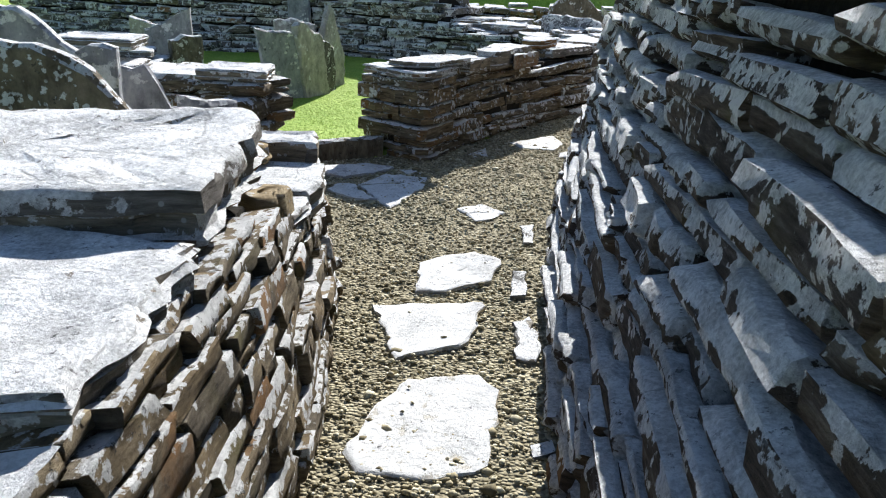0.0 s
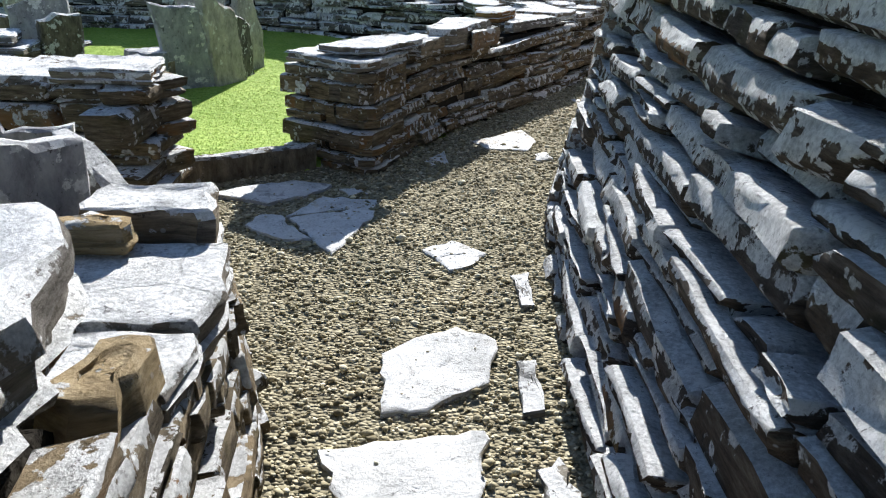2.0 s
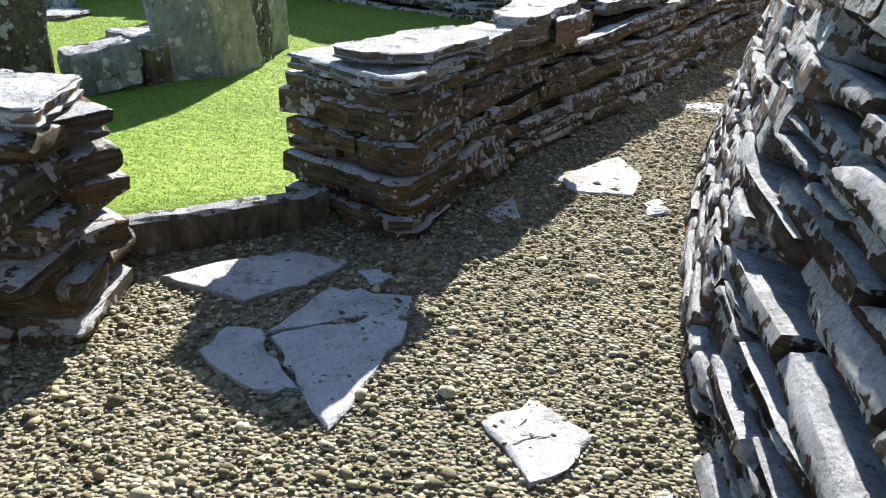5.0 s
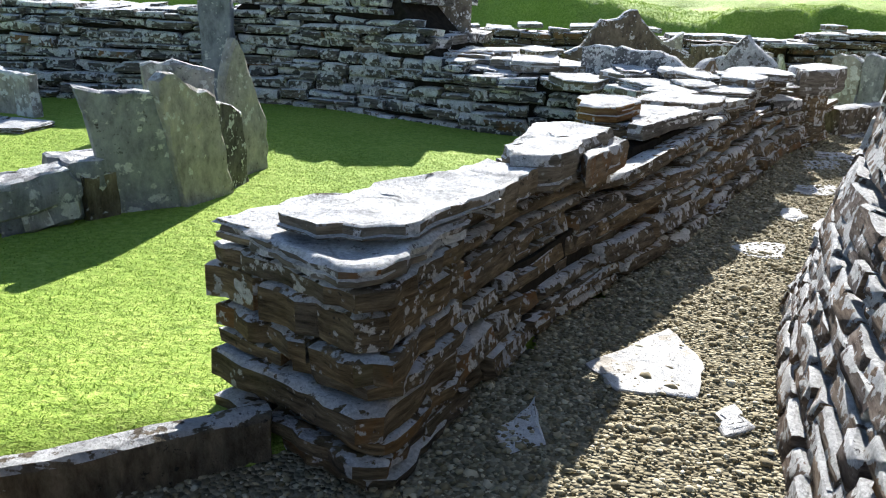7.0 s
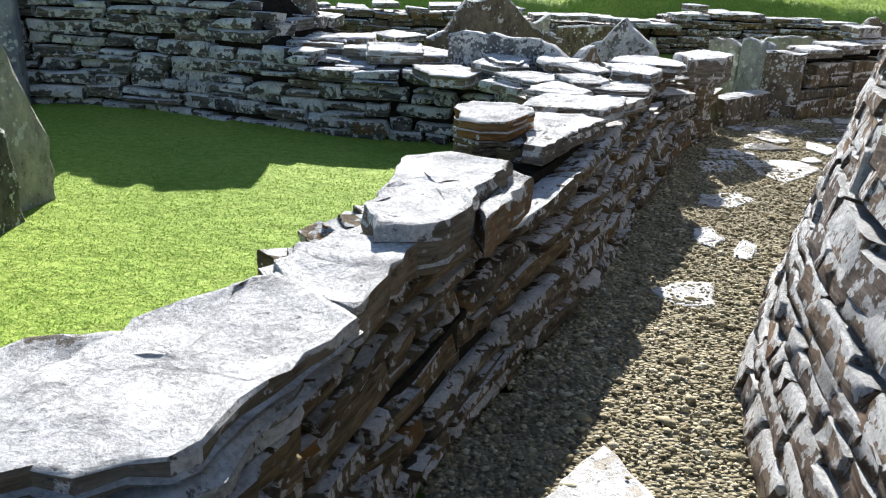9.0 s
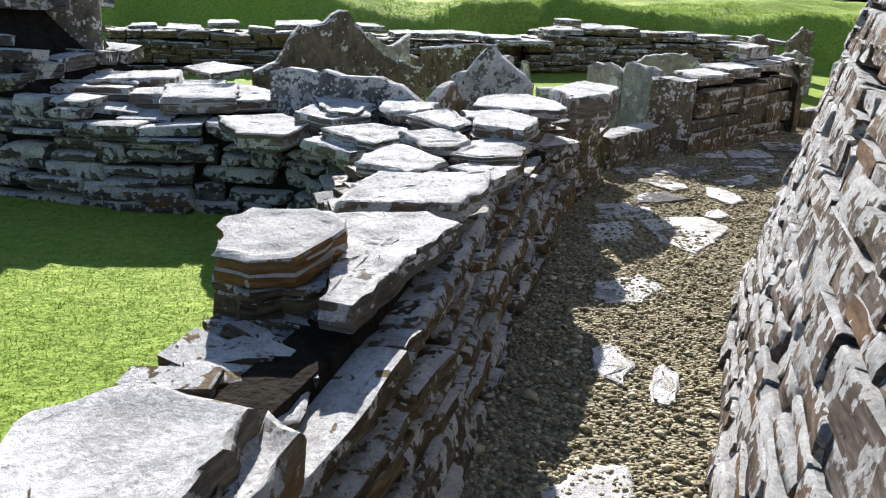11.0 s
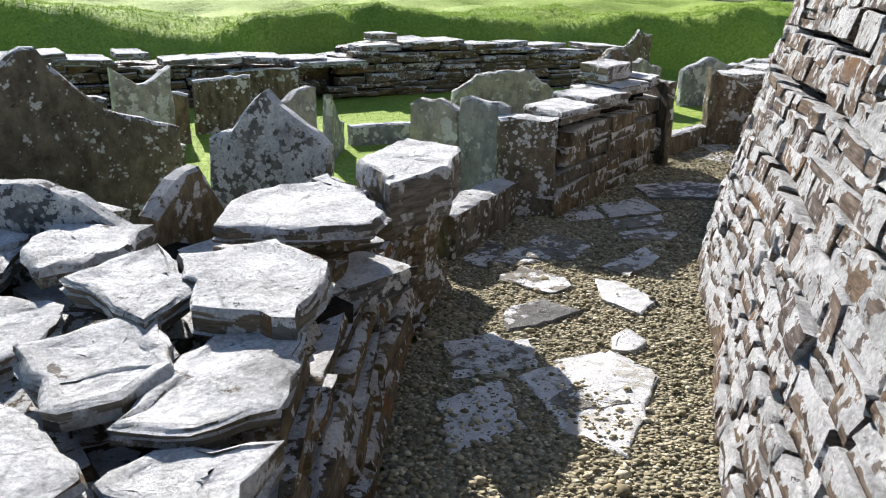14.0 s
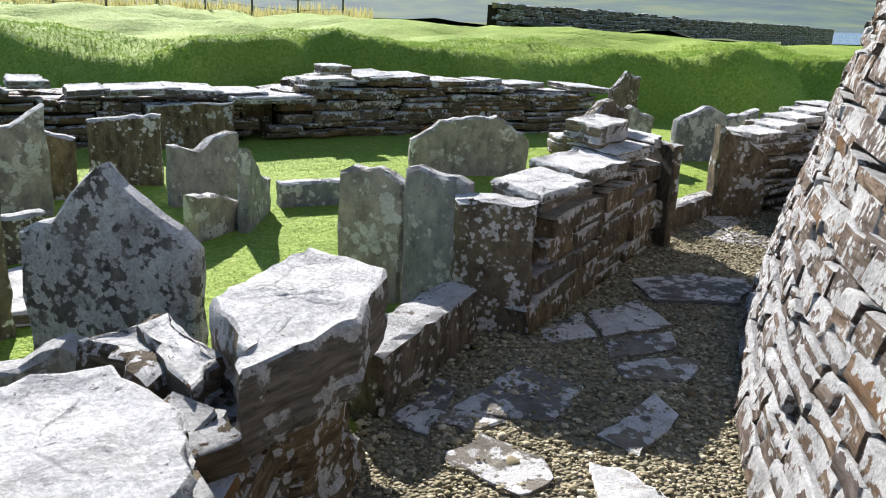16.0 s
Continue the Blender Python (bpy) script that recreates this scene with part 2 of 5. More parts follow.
def layered_data(outline, z0, z1, levels, rng, ragged=0.02, chamfer=0.3, top_warp=0.0, ledges=0.0):
    """Verts and faces of a slab with the given plan outline: worn rims, an edge split into ragged beds, a flaked upper face."""
    n = len(outline)
    cx, cy = sum(p[0] for p in outline) / n, sum(p[1] for p in outline) / n
    rim = ragged * chamfer
    rings = [(0.0, -4.0 * rim), (0.10, -0.8 * rim)]
    cuts = sorted(rng.uniform(0.2, 0.82) for _ in range(levels - 1))
    for cut in cuts:
        rings.append((cut - 0.03, rng.uniform(-0.9, 0.5) * ragged))
        rings.append((cut + 0.03, rng.uniform(-0.9, 0.5) * ragged))
    rings += [(0.88, -0.5 * rim), (0.97, -1.6 * rim), (1.0, -4.0 * rim)]
    verts, faces = [], []
    jag = [rng.uniform(-0.6, 0.6) * ragged for _ in outline]
    tag = rng.uniform(0, 90)
    for k, (f, off) in enumerate(rings):
        z = z0 + (z1 - z0) * f
        for i, (x, y) in enumerate(outline):
            d = math.hypot(x - cx, y - cy) or 1.0
            o = off + jag[i] + rng.uniform(-0.35, 0.35) * ragged
            o = max(o, -0.6 * d)
            wz = z + (rng.uniform(-0.02, 0.02) * (z1 - z0) if 0 < k < len(rings) - 2 else top_warp * rng.uniform(-1, 1))
            verts.append((x + (x - cx) / d * o, y + (y - cy) / d * o, wz))
    count = len(rings)
    # flakes lost from the upper face leave low ledges
    if ledges:
        rim_ring = verts[-n:]
        for share in (0.9, 0.78, 0.64, 0.49, 0.33, 0.16):
            for x, y, _ in rim_ring:
                px, py = cx + (x - cx) * share + rng.uniform(-.008, .008), cy + (y - cy) * share + rng.uniform(-.008, .008)
                g = noise.noise(Vector((px * 2.6 + tag, py * 2.6, tag))) + 0.4 * noise.noise(Vector((px * 8 + tag, py * 8, 3.0)))
                verts.append((px, py, z1 - ledges * (0.5 * math.floor((0.45 - g) * 3.2) + 0.25 * (0.45 - g)) * min(1.0, (1 - share) * 5) + rng.uniform(-1, 1) * top_warp * 0.5))
        count += 6
    for k in range(count - 1):
        a, b = k * n, (k + 1) * n
        for i in range(n):
            j = (i + 1) % n
            faces.append((a + i, a + j, b + j, b + i))
    last = sum(v[2] for v in verts[-n:]) / n
    verts += [(cx, cy, z0), (cx, cy, last)]
    for i in range(n):
        j = (i + 1) % n
        faces.append((len(verts) - 2, j, i))
        faces.append((len(verts) - 1, (count - 1) * n + i, (count - 1) * n + j))
    return verts, faces


def resample(corners, step, rng, wobble=0.0):
    """A closed outline cut into short edges and roughened."""
    out = []
    for i, a in enumerate(corners):
        b = corners[(i + 1) % len(corners)]
        length = math.hypot(b[0] - a[0], b[1] - a[1])
        count = max(1, round(length / step))
        for k in range(count):
            f = k / count
            w = wobble * (0.4 if k == 0 else 1.0)
            out.append((a[0] + (b[0] - a[0]) * f + rng.uniform(-w, w), a[1] + (b[1] - a[1]) * f + rng.uniform(-w, w)))
    return out


# stone prototypes in a unit box, looking along -y, shared by all walls: ten of each proportion, worn and then split
ASPECTS = (1.2, 2.0, 3.2, 5.0, 8.0)
BLOCKS = []


def stone_data(aspect, rng, split):
    """A wall stone with a rough bedded front, worn arrises and slanting or broken ends."""
    high, long_, deep = 0.10, 0.10 * aspect, 0.24
    nu, nv = max(4, min(8, round(aspect * 1.1) + 3)), 5
    worn = 0.007 if split else 0.016
    us = [-.5, -.5 + worn / long_] + [-.5 + (k + rng.uniform(-.25, .25)) / (nu - 3) for k in range(1, nu - 3)] + [.5 - worn / long_, .5]
    vs = [-.5, -.5 + worn / high, rng.uniform(-.12, .12), .5 - worn / high, .5]
    bed = [rng.uniform(0, .03 if split else .05) for _ in vs]
    shear = rng.uniform(-.02, .02) / long_ 
    wave, bow = rng.uniform(0, 6), rng.uniform(-.05, .05)
    broken = rng.randrange(8)
    verts, index = [], {}
    for j, v in enumerate(vs):
        for i, u in enumerate(us):
            edge_u, edge_v = i in (0, nu - 1), j in (0, nv - 1)
            x = u + shear * v * 2 + (rng.uniform(-.006, .006) / long_)
            z = v * (1 + 0.10 * math.sin(u * 5 + wave) * (1 if v > 0 else .6)) + bow * math.cos(u * 3) + rng.uniform(-.02, .02)
            y = -.5 + bed[j] + rng.uniform(0, .035 if split else .045) + 0.02 * math.sin(u * 4 + wave)
            if edge_u or edge_v:
                y += worn / deep * rng.uniform(0.8, 1.8) * (1.7 if edge_u and edge_v else 1.0) * (1.0 if split else 1.7 if v > .4 else 1.3)
            if not split and broken < 3 and abs(u - (.5 if broken % 2 else -.5)) < 0.05 / long_ and (v > .2) == (broken > 1) and abs(v) > .2:
                y += 0.05 / deep * rng.uniform(.5, 1)
                x -= math.copysign(0.014, u) / long_
                z -= math.copysign(0.12, v)
            index[i, j] = len(verts)
            verts.append((x, y, z))
    faces = [(index[i, j], index[i + 1, j], index[i + 1, j + 1], index[i, j + 1]) for j in range(nv - 1) for i in range(nu - 1)]
    loop = [index[i, 0] for i in range(nu)] + [index[nu - 1, j] for j in range(1, nv)] + [index[i, nv - 1] for i in range(nu - 2, -1, -1)] + [index[0, j] for j in range(nv - 2, 0, -1)]
    base = len(verts)
    verts += [(verts[k][0] * 0.97, .5, verts[k][2]) for k in loop]
    m = len(loop)
    faces += [(loop[k], base + k, base + (k + 1) % m, loop[(k + 1) % m]) for k in range(m)]
    faces.append(tuple(base + k for k in range(m - 1, -1, -1)))
    return verts, faces


block_rng = random.Random(11)
for split in (False, True):
    for aspect in ASPECTS:
        for _ in range(10):
            BLOCKS.append(stone_data(aspect, block_rng, split))


def pick(rng, ll, hh, split):
    """A prototype whose proportion suits a stone of this length and height."""
    k = min(range(5), key=lambda i: abs(math.log(ASPECTS[i] * hh / ll)))
    return (50 if split else 0) + k * 10 + rng.randrange(10)


BLOCK_MESH = {}


def block_mesh(index, material):
    key = (index, material.name)
    if key not in BLOCK_MESH:
        BLOCK_MESH[key] = mesh_from("stone", *BLOCKS[index], True, 38)
        BLOCK_MESH[key].materials.append(material)
    return BLOCK_MESH[key]


def join_blocks(name, poses, material):
    """Many blocks as one mesh."""
    verts, faces, base = [], [], 0
    for index, m in poses:
        v, f = BLOCKS[index]
        arr = np.array(v) @ np.array(m.to_3x3()).T + np.array(m.translation)
        verts.append(arr)
        faces += [tuple(i + base for i in face) for face in f]
        base += len(v)
    me = mesh_from(name, np.concatenate(verts), faces, True, 38)
    me.materials.append(material)
    return me


def smooth_line(points, step=0.08, soft=True):
    """Plan points at even steps along a line, with tangents; returns (length, function)."""
    pts = [Vector((*p, 0)) for p in points]
    dense = []
    for i in range(len(pts) - 1):
        p0, p1, p2, p3 = pts[max(i - 1, 0)], pts[i], pts[i + 1], pts[min(i + 2, len(pts) - 1)]
        for k in range(12):
            t = k / 12
            if soft:
                dense.append(0.5 * ((2 * p1) + (p2 - p0) * t + (2 * p0 - 5 * p1 + 4 * p2 - p3) * t * t + (3 * p1 - p0 - 3 * p2 + p3) * t ** 3))
            else:
                dense.append(p1.lerp(p2, t))
    dense.append(pts[-1])
    run = [0.0]
    for a, b in zip(dense, dense[1:]):
        run.append(run[-1] + (b - a).length)

    def at(s):
        s = min(max(s, 0.0), run[-1])
        i = min(int(np.searchsorted(run, s, side="right")) - 1, len(dense) - 2)
        a, b = dense[i], dense[i + 1]
        f = (s - run[i]) / max(run[i + 1] - run[i], 1e-6)
        t = (b - a).normalized()
        return a.lerp(b, f), t

    return run[-1], at


def profile(stops):
    """Height along a wall from (fraction, height) stops."""
    def top(f):
        for (a, ha), (b, hb) in zip(stops, stops[1:]):
            if f <= b:
                return ha + (hb - ha) * (f - a) / max(b - a, 1e-6)
        return stops[-1][1]
    return top


def dry_wall(name, label, line, top, seed, material=M_WALL, batter=0.1, base=0.0, heights=(0.05, 0.13), lengths=(0.18, 0.6), depth=0.24, near=None, core=0.3, soft=True, proud=0.03, tilt=2.0, foot=0.0, limit=290, side=-1, jagged=False):
    """A dry-stone face whose stones look to the right of the line (side -1) or the left (1); a core stands behind them,
    near black to paint shade into the gaps.
    """
    rng = random.Random(seed)
    length, at = smooth_line(line, soft=soft)
    up = profile(top)
    # core
    steps = max(2, int(length / 0.3))
    verts, faces = [], []
    for i in range(steps + 1):
        s = length * i / steps
        p, t = at(s)
        nrm = Vector((-t.y, t.x, 0)) * side
        h = up(s / length)
        for off, z in ((depth * 0.55, base - 0.15), (depth * 0.55 + batter * h, h - 0.05), (depth + core + batter * h, h - 0.05), (depth + core + batter * h * 0.5, base - 0.15)):
            q = p - nrm * off
            verts.append((q.x, q.y, z))
        if i:
            a, b = (i - 1) * 4, i * 4
            for k in range(4):
                faces.append((a + k, b + k, b + (k + 1) % 4, a + (k + 1) % 4))
    faces += [(0, 1, 2, 3), tuple(steps * 4 + k for k in (3, 2, 1, 0))]
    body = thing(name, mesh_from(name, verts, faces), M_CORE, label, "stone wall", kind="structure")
    singles, rest = [], []
    # rubble fill seen from above, just under the top course
    if core > 0.5:
        for k in range(int(length / 0.3)):
            p, t = at((k + 0.5) * 0.3)
            h = up((k + 0.5) * 0.3 / length)
            nrm = Vector((-t.y, t.x, 0)) * side
            off = depth * 0.7
            while off < depth + core:
                wide = rng.uniform(0.2, 0.4)
                c = p - nrm * (off + wide / 2 + batter * h)
                rest.append((pick(rng, 0.3, wide, True), Matrix.Translation((c.x, c.y, h - 0.075 + rng.uniform(-0.015, 0.015))) @ Euler((radians(-90) + rng.gauss(0, .06), rng.gauss(0, .06), math.atan2(t.y, t.x) + rng.gauss(0, 0.25)), "XYZ").to_matrix().to_4x4() @ Matrix.Diagonal((0.31, 0.10, wide, 1))))
                off += wide
    z = base - 0.04
    course = 0
    while z < max(h for _, h in top):
        hh = rng.uniform(*heights)
        if course == 0 and foot:
            hh = 0.17
        elif rng.random() < 0.18:
            hh *= 1.45
        s = rng.uniform(-0.3, 0)
        phase = rng.uniform(0, 6)
        while s < length:
            ll = lengths[0] + (lengths[1] - lengths[0]) * rng.random() ** 1.7
            mid = s + ll / 2
            p, t = at(mid)
            nrm = Vector((-t.y, t.x, 0)) * side
            zz = z + 0.022 * math.sin(mid * 1.3 + phase) + 0.01 * math.sin(mid * 3.7 + phase * 2)
            if 0 <= mid <= length and zz + hh * 0.55 < up(mid / length):
                pieces = [(0.0, 1.0)]
                dice = rng.random()
                if hh > 0.09 and dice < 0.28:
                    cut = rng.uniform(0.3, 0.7)
                    pieces = [(0.0, cut), (cut, 1.0)]
                elif dice < 0.6:
                    pieces = [(0.0, rng.uniform(0.8, 1.12))]
                for f0, f1 in pieces:
                    h2 = hh * (f1 - f0)
                    dd = depth * rng.uniform(0.85, 1.15)
                    out = rng.gauss(0, proud) + (foot if course == 0 else 0.0)
                    zc = zz + hh * (f0 + f1) / 2
                    c = p + nrm * (out - dd / 2 - batter * (zc - base))
                    yaw = math.atan2(t.y, t.x) + (math.pi if side > 0 else 0.0) + rng.gauss(0, 0.015 if jagged else 0.03)
                    m = Matrix.Translation((c.x, c.y, zc)) @ Euler((radians(rng.gauss(0, tilt)) - math.atan(batter), radians(rng.gauss(0, tilt * 0.8)), yaw)).to_matrix().to_4x4() @ Matrix.Diagonal((ll * 0.99, dd, h2 * (rng.uniform(0.93, 1.02) if jagged else rng.uniform(0.88, 0.99)), 1))
                    item = (pick(rng, ll, h2, jagged), m)
                    if near and near[0] <= mid <= near[1] and len(singles) < limit and zc < near[2]:
                        singles.append(item)
                    else:
                        rest.append(item)
            s += ll + rng.uniform(0.0, 0.012)
        z += hh
        course += 1
    for index, m in singles:
        part("stone", block_mesh(index, material), None, body, m=m)
    if rest:
        part("wall_stones", join_blocks(name + "_stones", rest, material), None, body, kind="stuff")
    return body


def slab(name, corners, z0, z1, seed, material=M_CAP, label="", category="stone slab", group="", parent=None, ragged=0.018, levels=3, step=0.06, lean=(0, 0), kind="", ledges=0.012, chamfer=0.35):
    """A flat irregular slab lying between two heights, leaning by a few degrees."""
    rng = random.Random(seed)
    cx, cy = sum(c[0] for c in corners) / len(corners), sum(c[1] for c in corners) / len(corners)
    ring = resample([(x - cx, y - cy) for x, y in corners], step, rng, 0.012)
    area = sum(a[0] * b[1] - b[0] * a[1] for a, b in zip(ring, ring[1:] + ring[:1]))
    if area < 0:
        ring.reverse()
    v, f = layered_data(ring, z0 - z1, 0, levels, rng, ragged, chamfer, 0.003, ledges)
    me = mesh_from(name, v, f, True, 32)
    m = Matrix.Translation((cx, cy, z1)) @ Euler((radians(lean[0]), radians(lean[1]), 0)).to_matrix().to_4x4()
    if parent is not None:
        return part(name, me, material, parent, label, m)
    return thing(name, me, material, label, category, group, kind, m)


def upright(name, a, b, height, seed, material=M_UPRIGHT, thick=0.07, crown=(1.0, 1.0, 1.0), base=-0.08, label="", lean=0.0, group="upright slabs", skew=0.0):
    """A thin flagstone set on edge from plan point a to b; crown gives its height along the top."""
    rng = random.Random(seed)
    length = math.hypot(b[0] - a[0], b[1] - a[1])
    top = profile([(i / (len(crown) - 1), c) for i, c in enumerate(crown)])
    pts = [(-length / 2, base), (length / 2, base)]
    count = max(4, round(length / 0.07))
    side = max(2, round(height / 0.14))
    pts += [(length / 2 + rng.uniform(-.012, .012), base + (height * top(1.0) - base) * k / side) for k in range(1, side)]
    pts += [(length / 2 - length * k / count, height * top(1 - k / count) + rng.uniform(-.018, .018) * min(1, height / 0.5)) for k in range(count + 1)]
    pts += [(-length / 2 + rng.uniform(-.012, .012), height * top(0.0) - (height * top(0.0) - base) * k / side) for k in range(1, side)]
    v, f = [], []
    n = len(pts)
    for k, (off, inset) in enumerate(((-.5, .016), (-.3, 0), (.3, 0), (.5, .016))):
        for x, z in pts:
            g = inset * rng.uniform(0.4, 1.4)
            v.append((x - math.copysign(g, x) + skew * z, off * thick + rng.uniform(-.006, .006), z - (g if z > 0 else 0)))
    for k in range(3):
        for i in range(n):
            j = (i + 1) % n
            f.append((k * n + i, k * n + j, (k + 1) * n + j, (k + 1) * n + i))
    f += [tuple(range(n - 1, -1, -1)), tuple(range(3 * n, 4 * n))]
    me = mesh_from(name, v, f)
    bm = bmesh.new()
    bm.from_mesh(me)
    bmesh.ops.triangulate(bm, faces=[fc for fc in bm.faces if len(fc.verts) > 4])
    bmesh.ops.recalc_face_normals(bm, faces=bm.faces)
    bm.to_mesh(me)
    bm.free()
    yaw = math.atan2(b[1] - a[1], b[0] - a[0])
    m = Matrix.Translation(((a[0] + b[0]) / 2, (a[1] + b[1]) / 2, 0)) @ Euler((radians(lean), 0, yaw)).to_matrix().to_4x4()
    return thing(name, me, material, label or "grey lichen-spotted flagstone set upright in turf", "standing stone", group, "", m)


# ---------------------------------------------------------------- the ground
PATH_LEFT = [(-0.6, -6), (-0.5, 0), (-0.6, 3.2), (-0.9, 4.2), (-1.5, 4.6), (-1.5, 6.25), (-0.5, 6.6), (0.3, 7.4), (1.1, 8.8), (2.0, 10.1), (3.0, 11.5), (3.9, 12.6), (4.9, 13.2), (7.0, 14.05), (8.6, 14.7), (11, 15.2), (14, 15.4)]


def inside_path(x, y):
    """True on the gravel, west of the tower."""
    poly = PATH_LEFT + [(14, 14.0), (9.5, 13.6), (6.0, 12.0), (3.6, 9.8), (2.2, 8.2), (1.2, 6.0), (0.9, 3.0), (0.8, -6)]
    hit = False
    for (x0, y0), (x1, y1) in zip(poly, poly[1:] + poly[:1]):
        if (y0 > y) != (y1 > y) and x < (x1 - x0) * (y - y0) / (y1 - y0) + x0:
            hit = not hit
    return hit


def many_inside(x, y):
    """inside_path() for arrays."""
    poly = PATH_LEFT + [(14, 14.0), (9.5, 13.6), (6.0, 12.0), (3.6, 9.8), (2.2, 8.2), (1.2, 6.0), (0.9, 3.0), (0.8, -6)]
    hit = np.zeros(len(x), bool)
    for (x0, y0), (x1, y1) in zip(poly, poly[1:] + poly[:1]):
        if y0 != y1:
            hit ^= ((y0 > y) != (y1 > y)) & (x < (x1 - x0) * (y - y0) / (y1 - y0) + x0)
    return hit


def bank_edge(x):
    """y of the foot of the grass bank."""
    return 23.0 - 0.33 * x + 0.75 * math.sin(x * 0.75 + 0.9) + 0.4 * math.sin(x * 1.7) + 0.2 * math.sin(x * 4.1)


def level(x, y):
    """The far country, a plane that falls away ahead."""
    return -0.9 + 0.0207 * x - 0.04 * y


def land(x, y):
    """Height of the grass."""
    r = math.hypot(x - 2.5, y - 10)
    z = -0.02 + 0.02 * math.sin(x * 0.9) * math.cos(y * 0.7)
    if inside_path(x, y):
        z = -0.12
    elif -2.2 < x < 0.6 and 6.1 < y < 8.2:
        z += 0.12 * (1 - (y - 6.1) / 2.1)
    d = y - bank_edge(x)
    if d > 0:
        rise = min(1.0, d / (0.95 + 0.7 * max(0.0, noise.noise(Vector((x * 0.35, 2.0, 0)))) + 0.5 * max(0.0, math.sin(x * 0.75 - 0.6)) ** 3))
        z += 0.95 * (rise * rise * (3 - 2 * rise)) + 0.34 * noise.noise(Vector((x * 0.28, y * 0.4, 7))) * rise + 0.20 * noise.noise(Vector((x * 0.7, y * 0.7, 0))) * rise + 0.06 * noise.noise(Vector((x * 2.3, y * 2.3, 4))) * rise
        z -= 0.006 * max(0, d - 3)
    far = min(1.0, max(0.0, (r - 30) / 90))
    return z * (1 - far) + level(x, y) * far


def axis(lo, hi, fine0, fine1, fine):
    a = list(np.arange(fine0, fine1 + 1e-6, fine))
    s, x = fine, fine1
    while x < hi:
        s *= 1.22
        x += s
        a.append(x)
    s, x = fine, fine0
    while x > lo:
        s *= 1.22
        x -= s
        a.insert(0, x)
    return a


xs, ys = axis(-3500, 3500, -8, 14, 0.2), axis(-3500, 3500, -2, 30, 0.2)
gv = [(x, y, land(x, y)) for y in ys for x in xs]
gf = [(j * len(xs) + i, j * len(xs) + i + 1, (j + 1) * len(xs) + i + 1, (j + 1) * len(xs) + i) for j in range(len(ys) - 1) for i in range(len(xs) - 1)]
thing("ground", mesh_from("ground", gv, gf, True), M_GRASS, "bright green mown turf with grassy bank", "grass", kind="structure")

pxs, pys = np.arange(-2.4, 14.2, 0.2), np.arange(-6, 15.6, 0.2)


def gravel_height(x, y):
    return 0.012 * math.sin(x * 2.1 + 1) * math.sin(y * 1.3)


keep, pf = {}, []
pv = []
for j in range(len(pys) - 1):
    for i in range(len(pxs) - 1):
        if inside_path(pxs[i] + .1, pys[j] + .1):
            quad = []
            for a, b in ((i, j), (i + 1, j), (i + 1, j + 1), (i, j + 1)):
                if (a, b) not in keep:
                    keep[(a, b)] = len(pv)
                    pv.append((pxs[a], pys[b], gravel_height(pxs[a], pys[b]) - 0.01))
                quad.append(keep[(a, b)])
            pf.append(tuple(quad))
path = thing("path", mesh_from("path", pv, pf, True), M_GRAVEL, "tan gravel footpath between dry-stone walls", "gravel path", kind="structure")

# ---------------------------------------------------------------- walls
TOWER = [(7.5, 13.4), (5.45, 12.05), (4.4, 11.05), (3.4, 10.1), (2.05, 8.5), (1.43, 7.5), (0.78, 5.6), (0.58, 4.2), (0.44, 3.0), (0.34, 1.5), (0.30, 0.0), (0.45, -2.5), (0.9, -5)]


def TOWER_X(y):
    """x of the tower's foot at y."""
    pts = sorted((b, a) for a, b in TOWER)
    return np.interp(y, [p[0] for p in pts], [p[1] for p in pts])


TOWER = [(12.0, 15.0), (9.6, 14.35)] + TOWER
TOWER_NEAR, TOWER_FAR = [p for p in TOWER if p[1] < 6], [p for p in TOWER if p[1] > 5]
dry_wall("wall_tower", "tall battered dry-stone tower wall with pale lichen", list(reversed(TOWER_NEAR)), [(0, 3.0), (1, 3.0)], 3, M_TOWER_SHADED, 0.22, heights=(0.06, 0.14), lengths=(0.16, 0.75), depth=0.3, core=1.1, near=(3.5, 12.0, 1.6), proud=0.022, tilt=2.2, side=1)
dry_wall("wall_tower_bend", "tall battered dry-stone tower wall of rough brown blocks", list(reversed(TOWER_FAR)), [(0, 3.0), (1, 3.0)], 33, M_BEND_SUNLIT, 0.22, heights=(0.06, 0.14), lengths=(0.12, 0.46), depth=0.28, core=1.1, near=(0.0, 9.0, 1.0), proud=0.008, tilt=0.8, side=1, jagged=True)

WALL_A = [(-0.44, -5), (-0.40, 0), (-0.38, 2.0), (-0.45, 3.0), (-0.50, 3.58), (-0.62, 3.80), (-1.0, 3.92), (-2.6, 4.1)]
dry_wall("wall_near", "low dry-stone wall of thin brown slabs", WALL_A, [(0, 0.9), (0.66, 0.86), (0.695, 0.84), (0.700, 0.57), (0.82, 0.55), (1, 0.50)], 5, M_NEAR, 0.17, jagged=True, heights=(0.04, 0.10), lengths=(0.11, 0.38), depth=0.22, near=(4.5, 9.5, 2), core=0.55, proud=0.016, tilt=1.8)

